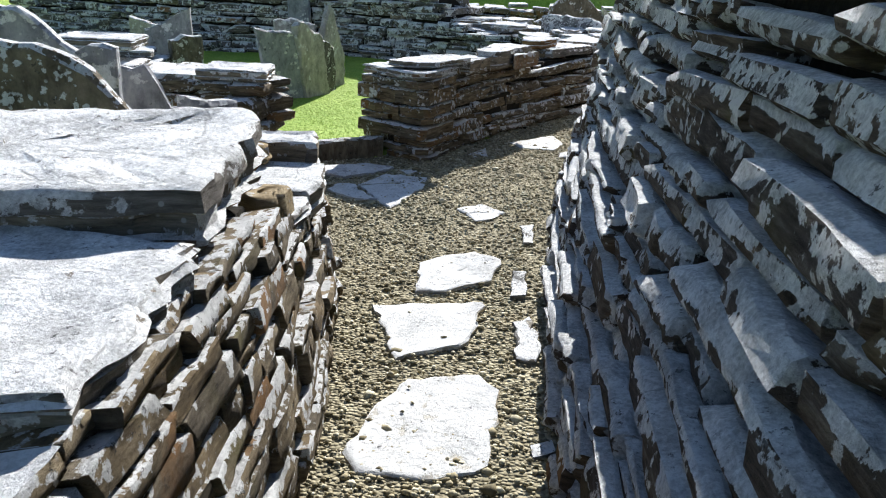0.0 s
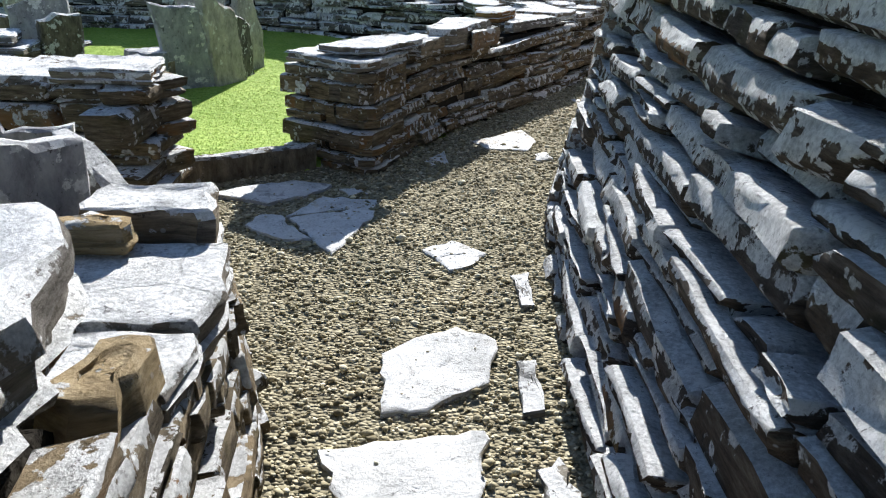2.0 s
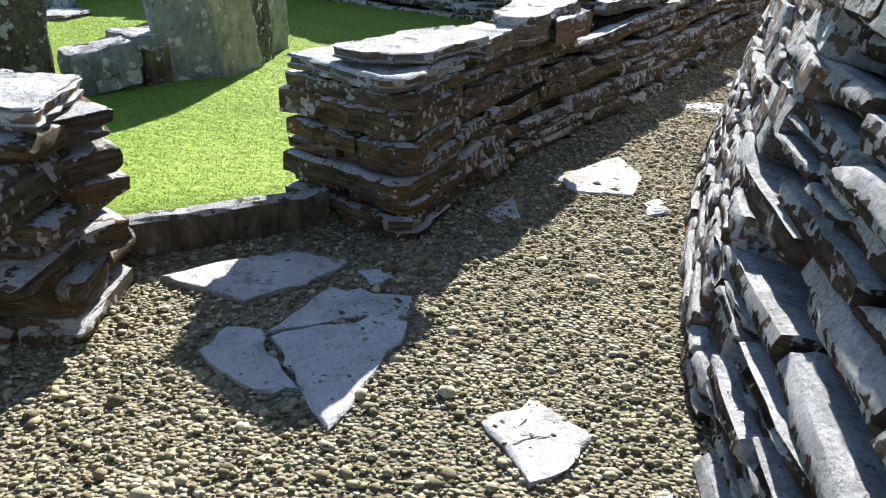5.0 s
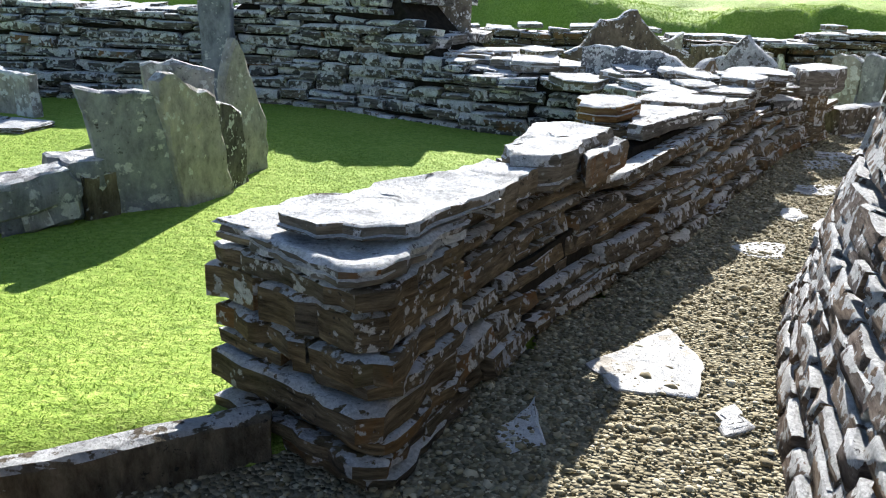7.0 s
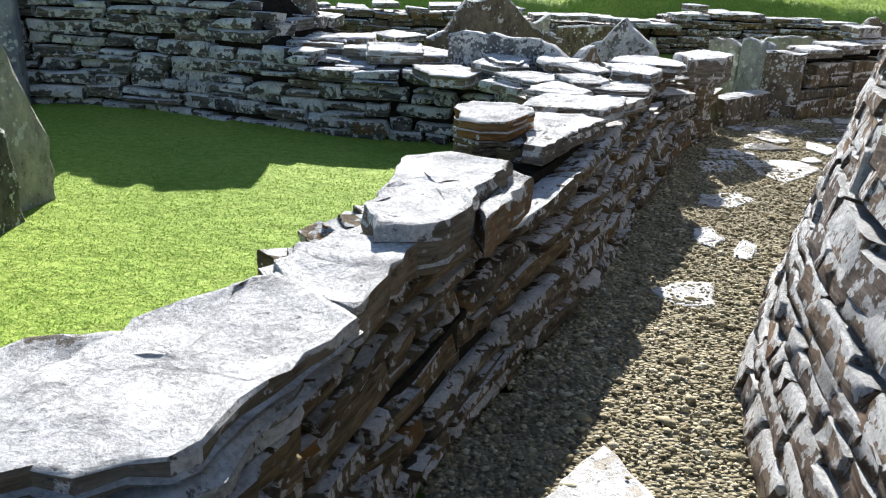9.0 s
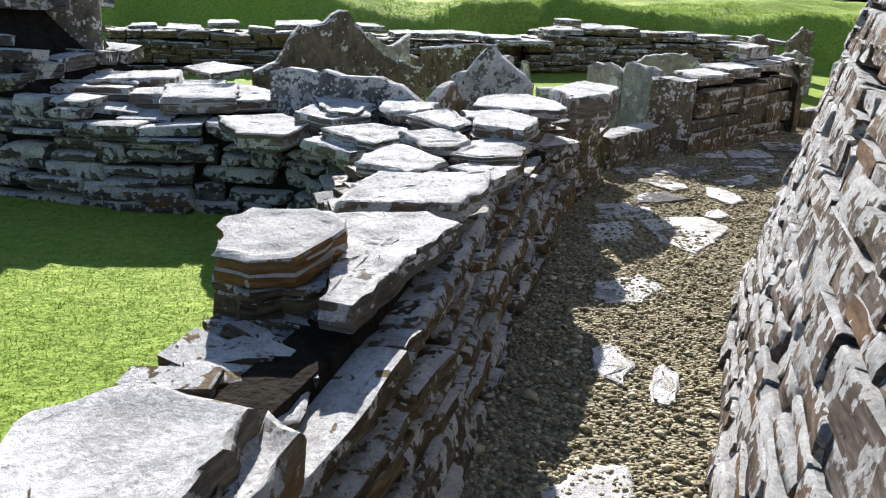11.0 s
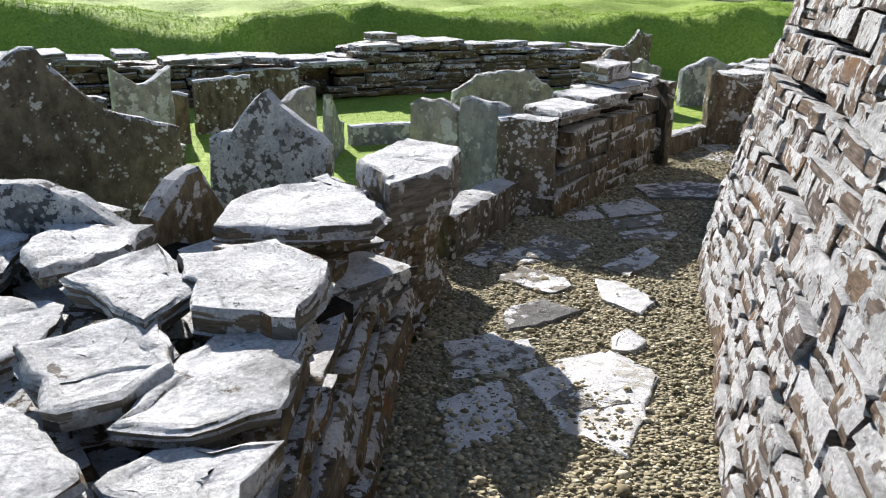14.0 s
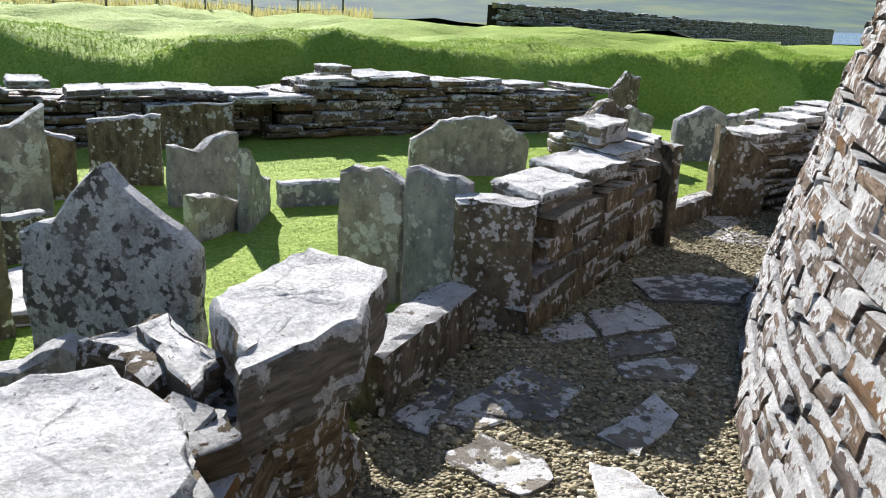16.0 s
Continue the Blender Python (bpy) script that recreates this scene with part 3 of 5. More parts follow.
PATH_FACE = [(0.0, 6.72), (0.12, 6.93), (0.45, 7.52), (0.82, 8.07), (1.25, 8.62), (1.62, 9.15), (2.12, 9.98), (2.74, 10.92), (3.14, 11.50), (3.95, 12.45)]
dry_wall("wall_long", "chest-high dry-stone wall beside the path", PATH_FACE, [(0, 0.66), (0.25, 0.62), (0.5, 0.62), (0.66, 0.60), (0.72, 0.50), (0.92, 0.46), (1, 0.48)], 7, M_WALL, 0.23, heights=(0.05, 0.14), lengths=(0.12, 0.7), near=(0, 5.5, 2), core=0.05, proud=0.016, tilt=2.4)
# blocks that carry the outer cap slabs over a dark gap
for k, ring in enumerate(([(2.25, 10.85), (2.5, 10.84), (2.56, 11.05), (2.3, 11.2)], [(2.55, 11.55), (2.9, 11.5), (2.98, 11.75), (2.7, 11.9)], [(3.15, 11.86), (3.60, 12.02), (3.82, 12.42), (3.40, 12.55)])):
    slab("boulder", ring, (0.36, 0.30, 0.0)[k], (0.665, 0.66, 0.50)[k], 240 + k, M_WALL, "brown block carrying a cap slab", "stone block", ragged=0.03, chamfer=0.5)
# the squared end of the long wall: broad slabs laid across it
end_rng = random.Random(77)
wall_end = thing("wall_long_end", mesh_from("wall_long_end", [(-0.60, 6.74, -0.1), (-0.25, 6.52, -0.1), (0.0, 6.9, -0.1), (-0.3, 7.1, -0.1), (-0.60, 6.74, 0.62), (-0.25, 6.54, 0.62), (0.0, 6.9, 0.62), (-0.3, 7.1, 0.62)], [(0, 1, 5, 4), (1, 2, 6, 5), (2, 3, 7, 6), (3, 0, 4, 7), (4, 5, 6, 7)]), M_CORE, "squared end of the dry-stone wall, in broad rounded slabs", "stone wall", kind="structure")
z, layer = -0.05, 0
while z < 0.60:
    th = end_rng.choice((0.06, 0.08, 0.095, 0.12, 0.14))
    th = min(th, 0.655 - z)
    left, corner, back = (-0.76, 6.78), (-0.25, 6.37), (0.06, 6.86)
    cut = end_rng.uniform(0.28, 0.72)
    mid = (left[0] + (corner[0] - left[0]) * cut, left[1] + (corner[1] - left[1]) * cut)
    if layer % 4 == 3:
        rings = ([left, corner, (-0.15, 6.40), back, (-0.10, 7.0), (-0.5, 7.12)],)
    else:
        rings = ([left, (mid[0] - .012, mid[1] + .01), (mid[0] + 0.16, mid[1] + 0.3), (-0.5, 7.12)], [(mid[0] + .012, mid[1] - .01), corner, (-0.15, 6.40), back, (-0.10, 7.0), (mid[0] + 0.18, mid[1] + 0.3)])
    for ring in rings:
        out = end_rng.uniform(-0.035, 0.03)
        ring = [(x - 0.6 * out + end_rng.uniform(-.015, .015), y - 0.8 * out + end_rng.uniform(-.015, .015)) for x, y in ring]
        slab("stone", ring, z, z + th * end_rng.uniform(0.90, 1.0), 400 + layer * 2 + len(ring), M_WALL, parent=wall_end, levels=1, ragged=0.020, chamfer=0.75, lean=(end_rng.uniform(-1.5, 1.5), end_rng.uniform(-1.5, 1.5)))
    z += th
    layer += 1
dry_wall("wall_long_back", "lawn side of the dry-stone wall", [(1.58, 11.0), (1.37, 10.3), (1.20, 9.7), (0.96, 9.1), (0.70, 8.6), (0.38, 8.1), (-0.02, 7.46), (-0.52, 7.06)], [(0, 0.44), (0.5, 0.44), (0.8, 0.40), (0.93, 0.42), (1, 0.58)], 8, M_WALL, 0.03, core=0.02, near=(0, 5, 2), limit=120)
# rubble packed between the two faces and in the crook of the court wall
fill_rng = random.Random(91)
fill = []
fill_len, fill_at = smooth_line([(0.0, 7.3), (0.35, 7.9), (0.85, 8.7), (1.4, 9.5), (1.9, 10.3), (2.4, 11.1), (3.2, 12.0)])
for k in range(520):
    p, t = fill_at(fill_len * k / 520)
    wide = 0.10 if k < 250 else 0.28 if k < 420 else 0.18
    off = fill_rng.uniform(-1, 1) * wide - (0.22 if 250 <= k < 420 else 0.14)
    q = p + Vector((t.y, -t.x, 0)) * off
    m = Matrix.Translation((q.x, q.y, fill_rng.uniform(0.44, 0.54))) @ Euler((fill_rng.gauss(0, .12), fill_rng.gauss(0, .12), fill_rng.uniform(0, 6.3))).to_matrix().to_4x4() @ Matrix.Diagonal((fill_rng.uniform(.12, .3), fill_rng.uniform(.1, .2), fill_rng.uniform(.06, .12), 1))
    fill.append((pick(fill_rng, 0.2, 0.1, True), m))
part("rubble_fill", join_blocks("rubble_fill", fill, M_WALL), None, bpy.data.objects["wall_long"], kind="stuff")
dry_wall("wall_court", "shaded curved dry-stone wall behind the lawn", [(-7.5, 13.9), (-6, 13.6), (-4.2, 13.3), (-3, 13.2), (-1.95, 13.2), (-1.15, 13.0), (-0.28, 12.5), (0.5, 12.1), (1.0, 12.0), (1.4, 11.7), (1.55, 11.0)], [(0, 0.95), (0.52, 0.98), (0.54, 1.25), (0.70, 1.25), (0.72, 0.95), (0.76, 0.62), (0.9, 0.5), (1, 0.55)], 9, M_COURT, 0.06, core=1.0, near=(4.0, 10, 2), limit=250)
dry_wall("wall_block", "short dry-stone wall of brown blocks", [(5.22, 13.07), (5.9, 13.40), (7.08, 14.0), (7.1, 14.4)], [(0, 0.60), (1, 0.66)], 10, M_BROWN, 0.04, heights=(0.11, 0.19), lengths=(0.26, 0.55), core=0.25, near=(0, 3, 2), soft=False, proud=0.008, tilt=0.9, jagged=True)
dry_wall("wall_rubble", "ragged end of a low dry-stone wall", [(-4.2, 5.75), (-1.5, 5.5), (-1.26, 5.5), (-1.22, 5.95), (-1.5, 6.25), (-3, 6.4)], [(0, 0.70), (1, 0.70)], 12, M_WALL, 0.05, heights=(0.08, 0.14), lengths=(0.22, 0.5), core=0.2, near=(1.5, 4.5, 2), soft=False, proud=0.02)
dry_wall("wall_far", "low ruined dry-stone wall below the bank", [(0.0, 18.5), (3, 18.75), (5.7, 18.75)], [(0, 0.5), (0.5, 0.5), (1, 0.42)], 13, M_WALL, 0.05, core=0.8, near=(2, 6, 2), limit=150)
dry_wall("wall_far_end", "low ruined dry-stone wall below the bank", [(6.15, 18.72), (8.0, 18.6), (10.2, 18.3), (10.9, 18.9)], [(0, 0.46), (0.1, 0.62), (0.35, 0.66), (0.6, 0.55), (1, 0.45)], 17, M_WALL, 0.05, core=0.8, near=(0, 5, 2), limit=150)

# kerb slab at the edge of the lawn
upright("kerbstone", (-1.5, 6.12), (-0.55, 6.60), 0.15, 21, M_BROWN, 0.10, label="long brown kerb slab edging the lawn", group="kerbstones")

# pale slabs capping the long wall
slab("capstone", [(-0.72, 6.76), (-0.3, 6.36), (-0.18, 6.4), (0.06, 6.86), (-0.08, 7.1), (-0.48, 7.1)], 0.655, 0.725, 200, label="pale lichen-covered cap slab on the long wall", group="cap slabs")
slab("capstone", [(-0.51, 6.66), (-0.38, 6.55), (-0.13, 6.57), (0.18, 7.02), (0.01, 7.27), (-0.23, 7.09)], 0.73, 0.78, 201, label="thin pale slab capping the wall's squared end", group="cap slabs")
slab("capstone", [(-0.02, 7.46), (0.01, 7.31), (0.17, 7.15), (0.36, 7.57), (0.16, 7.71)], 0.62, 0.73, 202, label="pale lichen-covered cap slab on the long wall", group="cap slabs")
slab("capstone", [(0.24, 7.76), (0.24, 7.56), (0.46, 7.6), (0.8, 8.25), (0.61, 8.41), (0.43, 8.36)], 0.62, 0.78, 203, label="pale lichen-covered cap slab on the long wall", group="cap slabs")
slab("capstone", [(0.6, 7.77), (0.88, 8.24), (0.83, 8.32), (0.6, 7.88)], 0.59, 0.73, 204, label="pale lichen-covered cap slab on the long wall", group="cap slabs")
slab("capstone", [(0.78, 9.15), (0.79, 9.36), (0.91, 9.51), (1.12, 9.44), (1.18, 9.32), (1.17, 9.23), (1.08, 9.14), (0.98, 9.04), (0.86, 9.06)], 0.665, 0.765, 205, M_RUSTY, label="loose slab with an orange broken end on the wall", group="cap slabs", lean=(2, -2))
slab("capstone", [(1.08, 9.06), (1.13, 9.28), (0.98, 9.48), (0.8, 9.40), (0.77, 9.16), (0.88, 9.04)], 0.5, 0.66, 206, M_WALL, label="pale lichen-covered cap slab on the long wall", group="cap slabs")
slab("capstone", [(0.72, 8.5), (0.92, 8.56), (1.02, 8.85), (0.92, 9.0), (0.68, 8.75)], 0.46, 0.55, 207, M_WALL, label="pale lichen-covered cap slab on the long wall", group="cap slabs")
slab("capstone", [(1.12, 9.6), (1.24, 9.66), (1.55, 9.61), (1.62, 9.46), (1.48, 9.3), (1.34, 9.14), (1.20, 8.97), (1.10, 8.84), (1.02, 8.88), (1.08, 9.06), (1.17, 9.3)], 0.6, 0.69, 208, label="pale lichen-covered cap slab on the long wall", group="cap slabs")
slab("capstone", [(1.21, 9.70), (1.38, 10.02), (1.49, 10.13), (1.96, 10.06), (1.88, 9.84), (1.67, 9.63), (1.46, 9.67)], 0.62, 0.71, 209, label="pale lichen-covered cap slab on the long wall", group="cap slabs")
slab("capstone", [(1.44, 10.38), (1.55, 10.58), (1.73, 10.74), (1.82, 10.6), (1.87, 10.34), (1.78, 10.25), (1.63, 10.18)], 0.62, 0.69, 210, label="pale lichen-covered cap slab on the long wall", group="cap slabs")
slab("capstone", [(1.87, 10.37), (2.0, 10.09), (2.24, 10.33), (2.0, 10.42)], 0.58, 0.66, 211, label="pale lichen-covered cap slab on the long wall", group="cap slabs")
slab("capstone", [(1.8, 10.95), (2.15, 11.0), (2.1, 10.67), (1.97, 10.56), (1.85, 10.56)], 0.65, 0.71, 212, label="pale lichen-covered cap slab on the long wall", group="cap slabs")
slab("capstone", [(1.94, 10.5), (2.07, 10.4), (2.25, 10.41), (2.44, 10.73), (2.23, 10.83)], 0.64, 0.69, 213, label="pale lichen-covered cap slab on the long wall", group="cap slabs")
slab("capstone", [(1.95, 11.31), (2.25, 11.47), (2.25, 11.04), (2.09, 10.89)], 0.66, 0.73, 214, label="pale lichen-covered cap slab on the long wall", group="cap slabs")
slab("capstone", [(2.27, 11.29), (2.57, 11.3), (2.64, 11.01), (2.4, 10.67), (2.2, 10.87)], 0.66, 0.75, 215, label="pale lichen-covered cap slab on the long wall", group="cap slabs")
slab("capstone", [(2.45, 11.6), (2.65, 11.93), (2.85, 12.03), (3.01, 12.0), (3.09, 11.73), (3.05, 11.49), (2.95, 11.36), (2.64, 11.46)], 0.655, 0.725, 216, label="pale lichen-covered cap slab on the long wall", group="cap slabs")
slab("capstone", [(3.33, 12.34), (3.8, 12.69), (3.94, 12.37), (3.65, 12.0), (3.25, 11.83), (3.32, 12.05)], 0.48, 0.72, 217, label="thick squared block ending the long wall", group="cap slabs")
slab("capstone", [(3.16, 12.48), (3.27, 12.53), (3.3, 12.12), (3.19, 11.99), (3.16, 12.19)], 0.5, 0.62, 218, label="pale lichen-covered cap slab on the long wall", group="cap slabs")
slab("capstone", [(1.39, 11.79), (1.65, 12.26), (1.93, 11.93), (1.82, 11.64), (1.56, 11.5)], 0.58, 0.66, 219, label="pale lichen-covered cap slab on the long wall", group="cap slabs")
slab("capstone", [(1.87, 11.65), (2.0, 11.89), (2.28, 11.71), (2.14, 11.48), (1.9, 11.41)], 0.65, 0.72, 220, label="pale lichen-covered cap slab on the long wall", group="cap slabs")
slab("capstone", [(1.46, 11.35), (1.79, 11.47), (1.96, 11.28), (1.87, 11.07), (1.66, 10.9)], 0.58, 0.65, 221, label="pale lichen-covered cap slab on the long wall", group="cap slabs")
slab("capstone", [(1.34, 11.3), (1.54, 11.43), (1.74, 10.99), (1.54, 10.94)], 0.52, 0.6, 222, label="pale lichen-covered cap slab on the long wall", group="cap slabs")
slab("capstone", [(0.95, 12.03), (1.36, 12.06), (1.49, 11.75), (1.28, 11.4), (1.03, 11.51)], 0.5, 0.6, 223, label="pale lichen-covered cap slab on the long wall", group="cap slabs")
slab("capstone", [(0.84, 13.0), (1.19, 13.23), (1.57, 12.63), (1.33, 12.44), (1.02, 12.43)], 0.54, 0.62, 224, label="pale lichen-covered cap slab on the long wall", group="cap slabs")
slab("capstone", [(0.8, 13.96), (1.06, 14.34), (1.37, 13.92), (1.0, 13.48)], 0.59, 0.65, 225, label="pale lichen-covered cap slab on the long wall", group="cap slabs")
slab("capstone", [(1.59, 12.21), (1.72, 12.26), (1.93, 11.92), (1.71, 11.59), (1.58, 11.69)], 0.6, 0.68, 226, label="pale lichen-covered cap slab on the long wall", group="cap slabs")
slab("capstone", [(1.8, 10.91), (2.02, 10.95), (2.15, 10.84), (2.09, 10.68), (1.85, 10.71)], 0.61, 0.7, 227, label="pale lichen-covered cap slab on the long wall", group="cap slabs")

# ---------------------------------------------------------------- standing slabs on the lawn
GREY = "grey lichen-spotted flagstone set upright in the lawn"
upright("standing_stone", (-2.08, 9.19), (-1.66, 9.44), 0.74, 41, M_UPRIGHT, 0.09, (1.03, 0.97, 0.99, 0.93), label=GREY, lean=4, skew=-0.22)
upright("standing_stone", (-1.72, 9.36), (-1.50, 9.76), 0.80, 42, M_UPRIGHT, 0.10, (1.0, 1.06, 0.94, 0.88, 0.80), skew=-0.18, label="pale lichen-covered flagstone set upright in the lawn")
upright("standing_stone", (-1.55, 9.74), (-1.46, 10.06), 0.56, 43, M_SPOT, 0.08, (1.1, 1.0, 0.86), label="small brown-grey flagstone set upright in the lawn", skew=-0.12)
upright("standing_stone", (-1.60, 10.06), (-1.41, 10.48), 0.90, 44, M_UPRIGHT, 0.09, (0.80, 1.08, 0.92, 0.66, 0.40), label="tall pointed grey flagstone set upright in the lawn")
upright("standing_stone", (-2.25, 10.3), (-1.75, 10.45), 0.78, 45, M_UPRIGHT, 0.08, (0.98, 1.0, 0.92), label=GREY)
upright("standing_stone", (-2.20, 9.02), (-2.06, 9.19), 0.24, 46, M_BROWN, 0.12, label="small brown stone set on edge in the lawn")
slab("boulder", [(-2.52, 8.60), (-2.18, 8.90), (-2.3, 9.12), (-2.75, 8.9)], -0.05, 0.28, 47, M_UPRIGHT, "rough grey block half sunk in the lawn", "stone block", ragged=0.04, lean=(4, -7))
slab("boulder", [(-2.22, 8.96), (-2.05, 9.12), (-2.2, 9.4), (-2.5, 9.2)], -0.05, 0.33, 48, M_UPRIGHT, "flat-topped grey block half sunk in the lawn", "stone block", ragged=0.03)
upright("standing_stone", (-2.95, 8.48), (-2.67, 8.69), 0.72, 49, M_BROWN, 0.10, (0.9, 1.0, 0.97), label="dark brown flagstone set upright in the lawn")
upright("standing_stone", (-3.9, 9.4), (-3.1, 9.4), 0.60, 50, M_BROWN, 0.10, (0.9, 1.0, 0.95, 0.8), label="dark brown flagstone set upright in the lawn")
upright("standing_stone", (-4.9, 12.5), (-4.2, 12.3), 0.45, 51, M_UPRIGHT, 0.12, (1.2, 1.0, 0.8), label=GREY)
upright("standing_stone", (-4.2, 12.25), (-3.95, 12.1), 0.38, 52, M_UPRIGHT, 0.10, label=GREY)
upright("standing_stone", (-2.62, 13.12), (-2.28, 13.12), 1.55, 53, M_UPRIGHT, 0.16, (0.97, 1.0), label="tall grey pillar slab set against the court wall")
upright("standing_stone", (-0.35, 13.5), (0.25, 13.5), 1.6, 54, M_SPOT, 0.14, (1.0, 0.98), label="tall brown pillar slab behind the court wall")
slab("hearth_slab", [(-4.4, 11.3), (-3.7, 11.3), (-3.6, 11.7), (-4.3, 11.9)], -0.05, 0.03, 55, M_BROWN, "reddish flat slab lying in a hollow of turf", "stone slab")

# ---------------------------------------------------------------- things on and behind the near wall
upright("standing_stone", (-2.45, 3.18), (-1.25, 3.30), 1.22, 61, M_SPOT, 0.09, (1.0, 1.0, 1.0, 1.0, 0.98, 0.90, 0.70), label="broad brown flagstone set upright behind the wall", group="slabs behind the wall")
upright("standing_stone", (-2.9, 4.25), (-1.80, 4.37), 1.28, 62, M_UPRIGHT, 0.09, (1.0, 1.0, 1.0, 0.97, 0.82, 0.84), label="broad grey flagstone set upright behind the wall", group="slabs behind the wall")
upright("standing_stone", (-1.22, 3.62), (-1.06, 3.88), 0.94, 63, M_UPRIGHT, 0.09, (1.0, 0.97), label="narrow pale flagstone set on edge", group="slabs behind the wall")
upright("standing_stone", (-1.95, 4.75), (-1.42, 4.86), 0.90, 64, M_UPRIGHT, 0.07, (1.0, 1.02, 0.75, 0.74, 0.75), label="grey notched flagstone set upright", group="slabs behind the wall")
slab("capstone", [(-0.58, 1.85), (-0.60, 2.45), (-0.62, 2.62), (-0.72, 2.80), (-1.0, 2.72), (-1.5, 2.6), (-2.0, 2.25), (-1.85, 1.62)], 0.90, 1.06, 31, label="large thick pale cap slab on the near wall", group="cap slabs", ragged=0.03, lean=(2, 0), ledges=0.02)
slab("capstone", [(-0.56, 1.06), (-0.58, 1.76), (-1.6, 1.95), (-1.7, 0.95)], 0.82, 0.945, 32, label="flat pale cap slab on the near wall", group="cap slabs", ragged=0.025)
slab("capstone", [(-0.56, -0.3), (-0.60, 0.92), (-1.5, 0.92), (-1.5, -0.3)], 0.70, 0.80, 35, label="flat pale cap slab on the near wall", group="cap slabs", ragged=0.03)
slab("capstone", [(-0.54, 3.06), (-0.52, 3.25), (-0.56, 3.54), (-1.0, 3.54), (-1.2, 3.4), (-1.25, 3.08)], 0.56, 0.69, 33, label="flat pale cap slab on the near wall", group="cap slabs", ragged=0.016, ledges=0.006)
slab("capstone", [(-0.55, 2.78), (-0.54, 3.04), (-1.25, 3.06), (-1.3, 2.8)], 0.555, 0.68, 34, label="flat pale cap slab with a broken edge", group="cap slabs", ragged=0.018, ledges=0.008)
slab("boulder", [(-0.585, 3.56), (-0.64, 3.84), (-0.98, 3.82), (-0.98, 3.57)], 0.55, 0.77, 36, M_CAP, "squared pale block at the end of the wall", "stone block", ragged=0.02)
slab("boulder", [(-0.70, 2.62), (-0.68, 2.84), (-0.58, 2.86), (-0.54, 2.74), (-0.56, 2.56), (-0.64, 2.52)], 0.60, 0.80, 37, M_TAN, "yellow-tan wedge of stone under the cap slab", "stone block", ragged=0.03, chamfer=0.6, lean=(-6, 5))
slab("boulder", [(-0.79, 3.42), (-0.80, 3.53), (-0.92, 3.55), (-1.02, 3.50), (-1.0, 3.42)], 0.685, 0.78, 38, M_TAN, "small tan stone resting on a cap slab", "stone block", ragged=0.025, chamfer=0.6)
upright("standing_stone", (-1.20, 4.12), (-0.86, 3.98), 0.86, 39, M_CAP, 0.10, (1.0, 0.86, 0.66), base=0.3, label="pale wedge-shaped stone leaning by the wall", group="slabs behind the wall")
for k, (x, y, w, h) in enumerate(((-2.5, 5.9, 0.55, 0.78), (-2.0, 5.85, 0.5, 0.74), (-1.52, 5.75, 0.5, 0.80), (-2.9, 5.95, 0.5, 0.86), (-2.6, 6.05, 0.6, 0.94))):
    slab("capstone", [(x - w / 2, y - 0.2), (x + w / 2, y - 0.22), (x + w / 2 - 0.03, y + 0.2), (x - w / 2, y + 0.22)], h - 0.08, h, 70 + k, label="pale slab on the ragged wall", group="cap slabs")

# ---------------------------------------------------------------- kerbs and blocks by the path
upright("kerbstone", (4.02, 12.72), (4.80, 13.18), 0.27, 81, M_BROWN, 0.20, label="long brown kerb slab set on edge by the path", group="kerbstones")
upright("standing_stone", (4.55, 13.98), (4.78, 13.70), 0.72, 82, M_UPRIGHT, 0.10, (0.95, 1.0, 1.0, 0.9), label="grey flagstone set upright beside the path wall")
upright("standing_stone", (4.78, 13.68), (4.97, 13.38), 0.76, 83, M_UPRIGHT, 0.10, (1.0, 0.98, 0.95), label="grey flagstone set upright beside the path wall")
upright("door_jamb_block", (4.86, 13.36), (5.20, 13.14), 0.67, 84, M_SPOT, 0.20, (0.97, 1.0, 0.98), label="thick brown jamb block with lichen spots", group="jamb blocks")
upright("standing_stone", (7.04, 13.86), (7.12, 14.28), 0.72, 85, M_BROWN, 0.07, (1.0, 0.96), label="reddish slab closing the end of a wall", group="jamb blocks")
for k, (x, y, w, d, z, th) in enumerate(((5.42, 13.38, 0.5, 0.42, 0.70, 0.09), (5.92, 13.64, 0.55, 0.45, 0.73, 0.10), (6.45, 13.92, 0.5, 0.4, 0.75, 0.09), (6.42, 14.05, 0.46, 0.34, 0.89, 0.14), (6.9, 14.12, 0.3, 0.35, 0.76, 0.08))):
    slab("capstone", [(x - w / 2, y - d / 2 - 0.1), (x + w / 2, y - d / 2 + 0.1), (x + w / 2, y + d / 2 + 0.1), (x - w / 2, y + d / 2 - 0.1)], z - th, z, 90 + k, label="pale slab on the short wall", group="cap slabs")
upright("standing_stone", (6.62, 14.42), (6.98, 14.36), 1.0, 96, M_BROWN, 0.12, (0.82, 1.0, 0.9), label="brown pointed stone behind the short wall")
upright("kerbstone", (7.35, 14.22), (8.15, 14.45), 0.18, 97, M_BROWN, 0.14, label="brown kerb slab set on edge by the path", group="kerbstones")
upright("door_jamb_block", (8.12, 14.42), (8.55, 14.24), 0.70, 98, M_BROWN, 0.16, (1.05, 0.95, 0.7), label="dark brown jamb slab beside the path", group="jamb blocks")
dry_wall("wall_bend", "low dry-stone wall along the bend of the path", [(8.5, 14.25), (9.3, 14.35), (11, 14.9)], [(0, 0.55), (0.3, 0.6), (1, 0.66)], 14, M_WALL, 0.04, core=0.2, near=(0, 2.5, 2), soft=False)
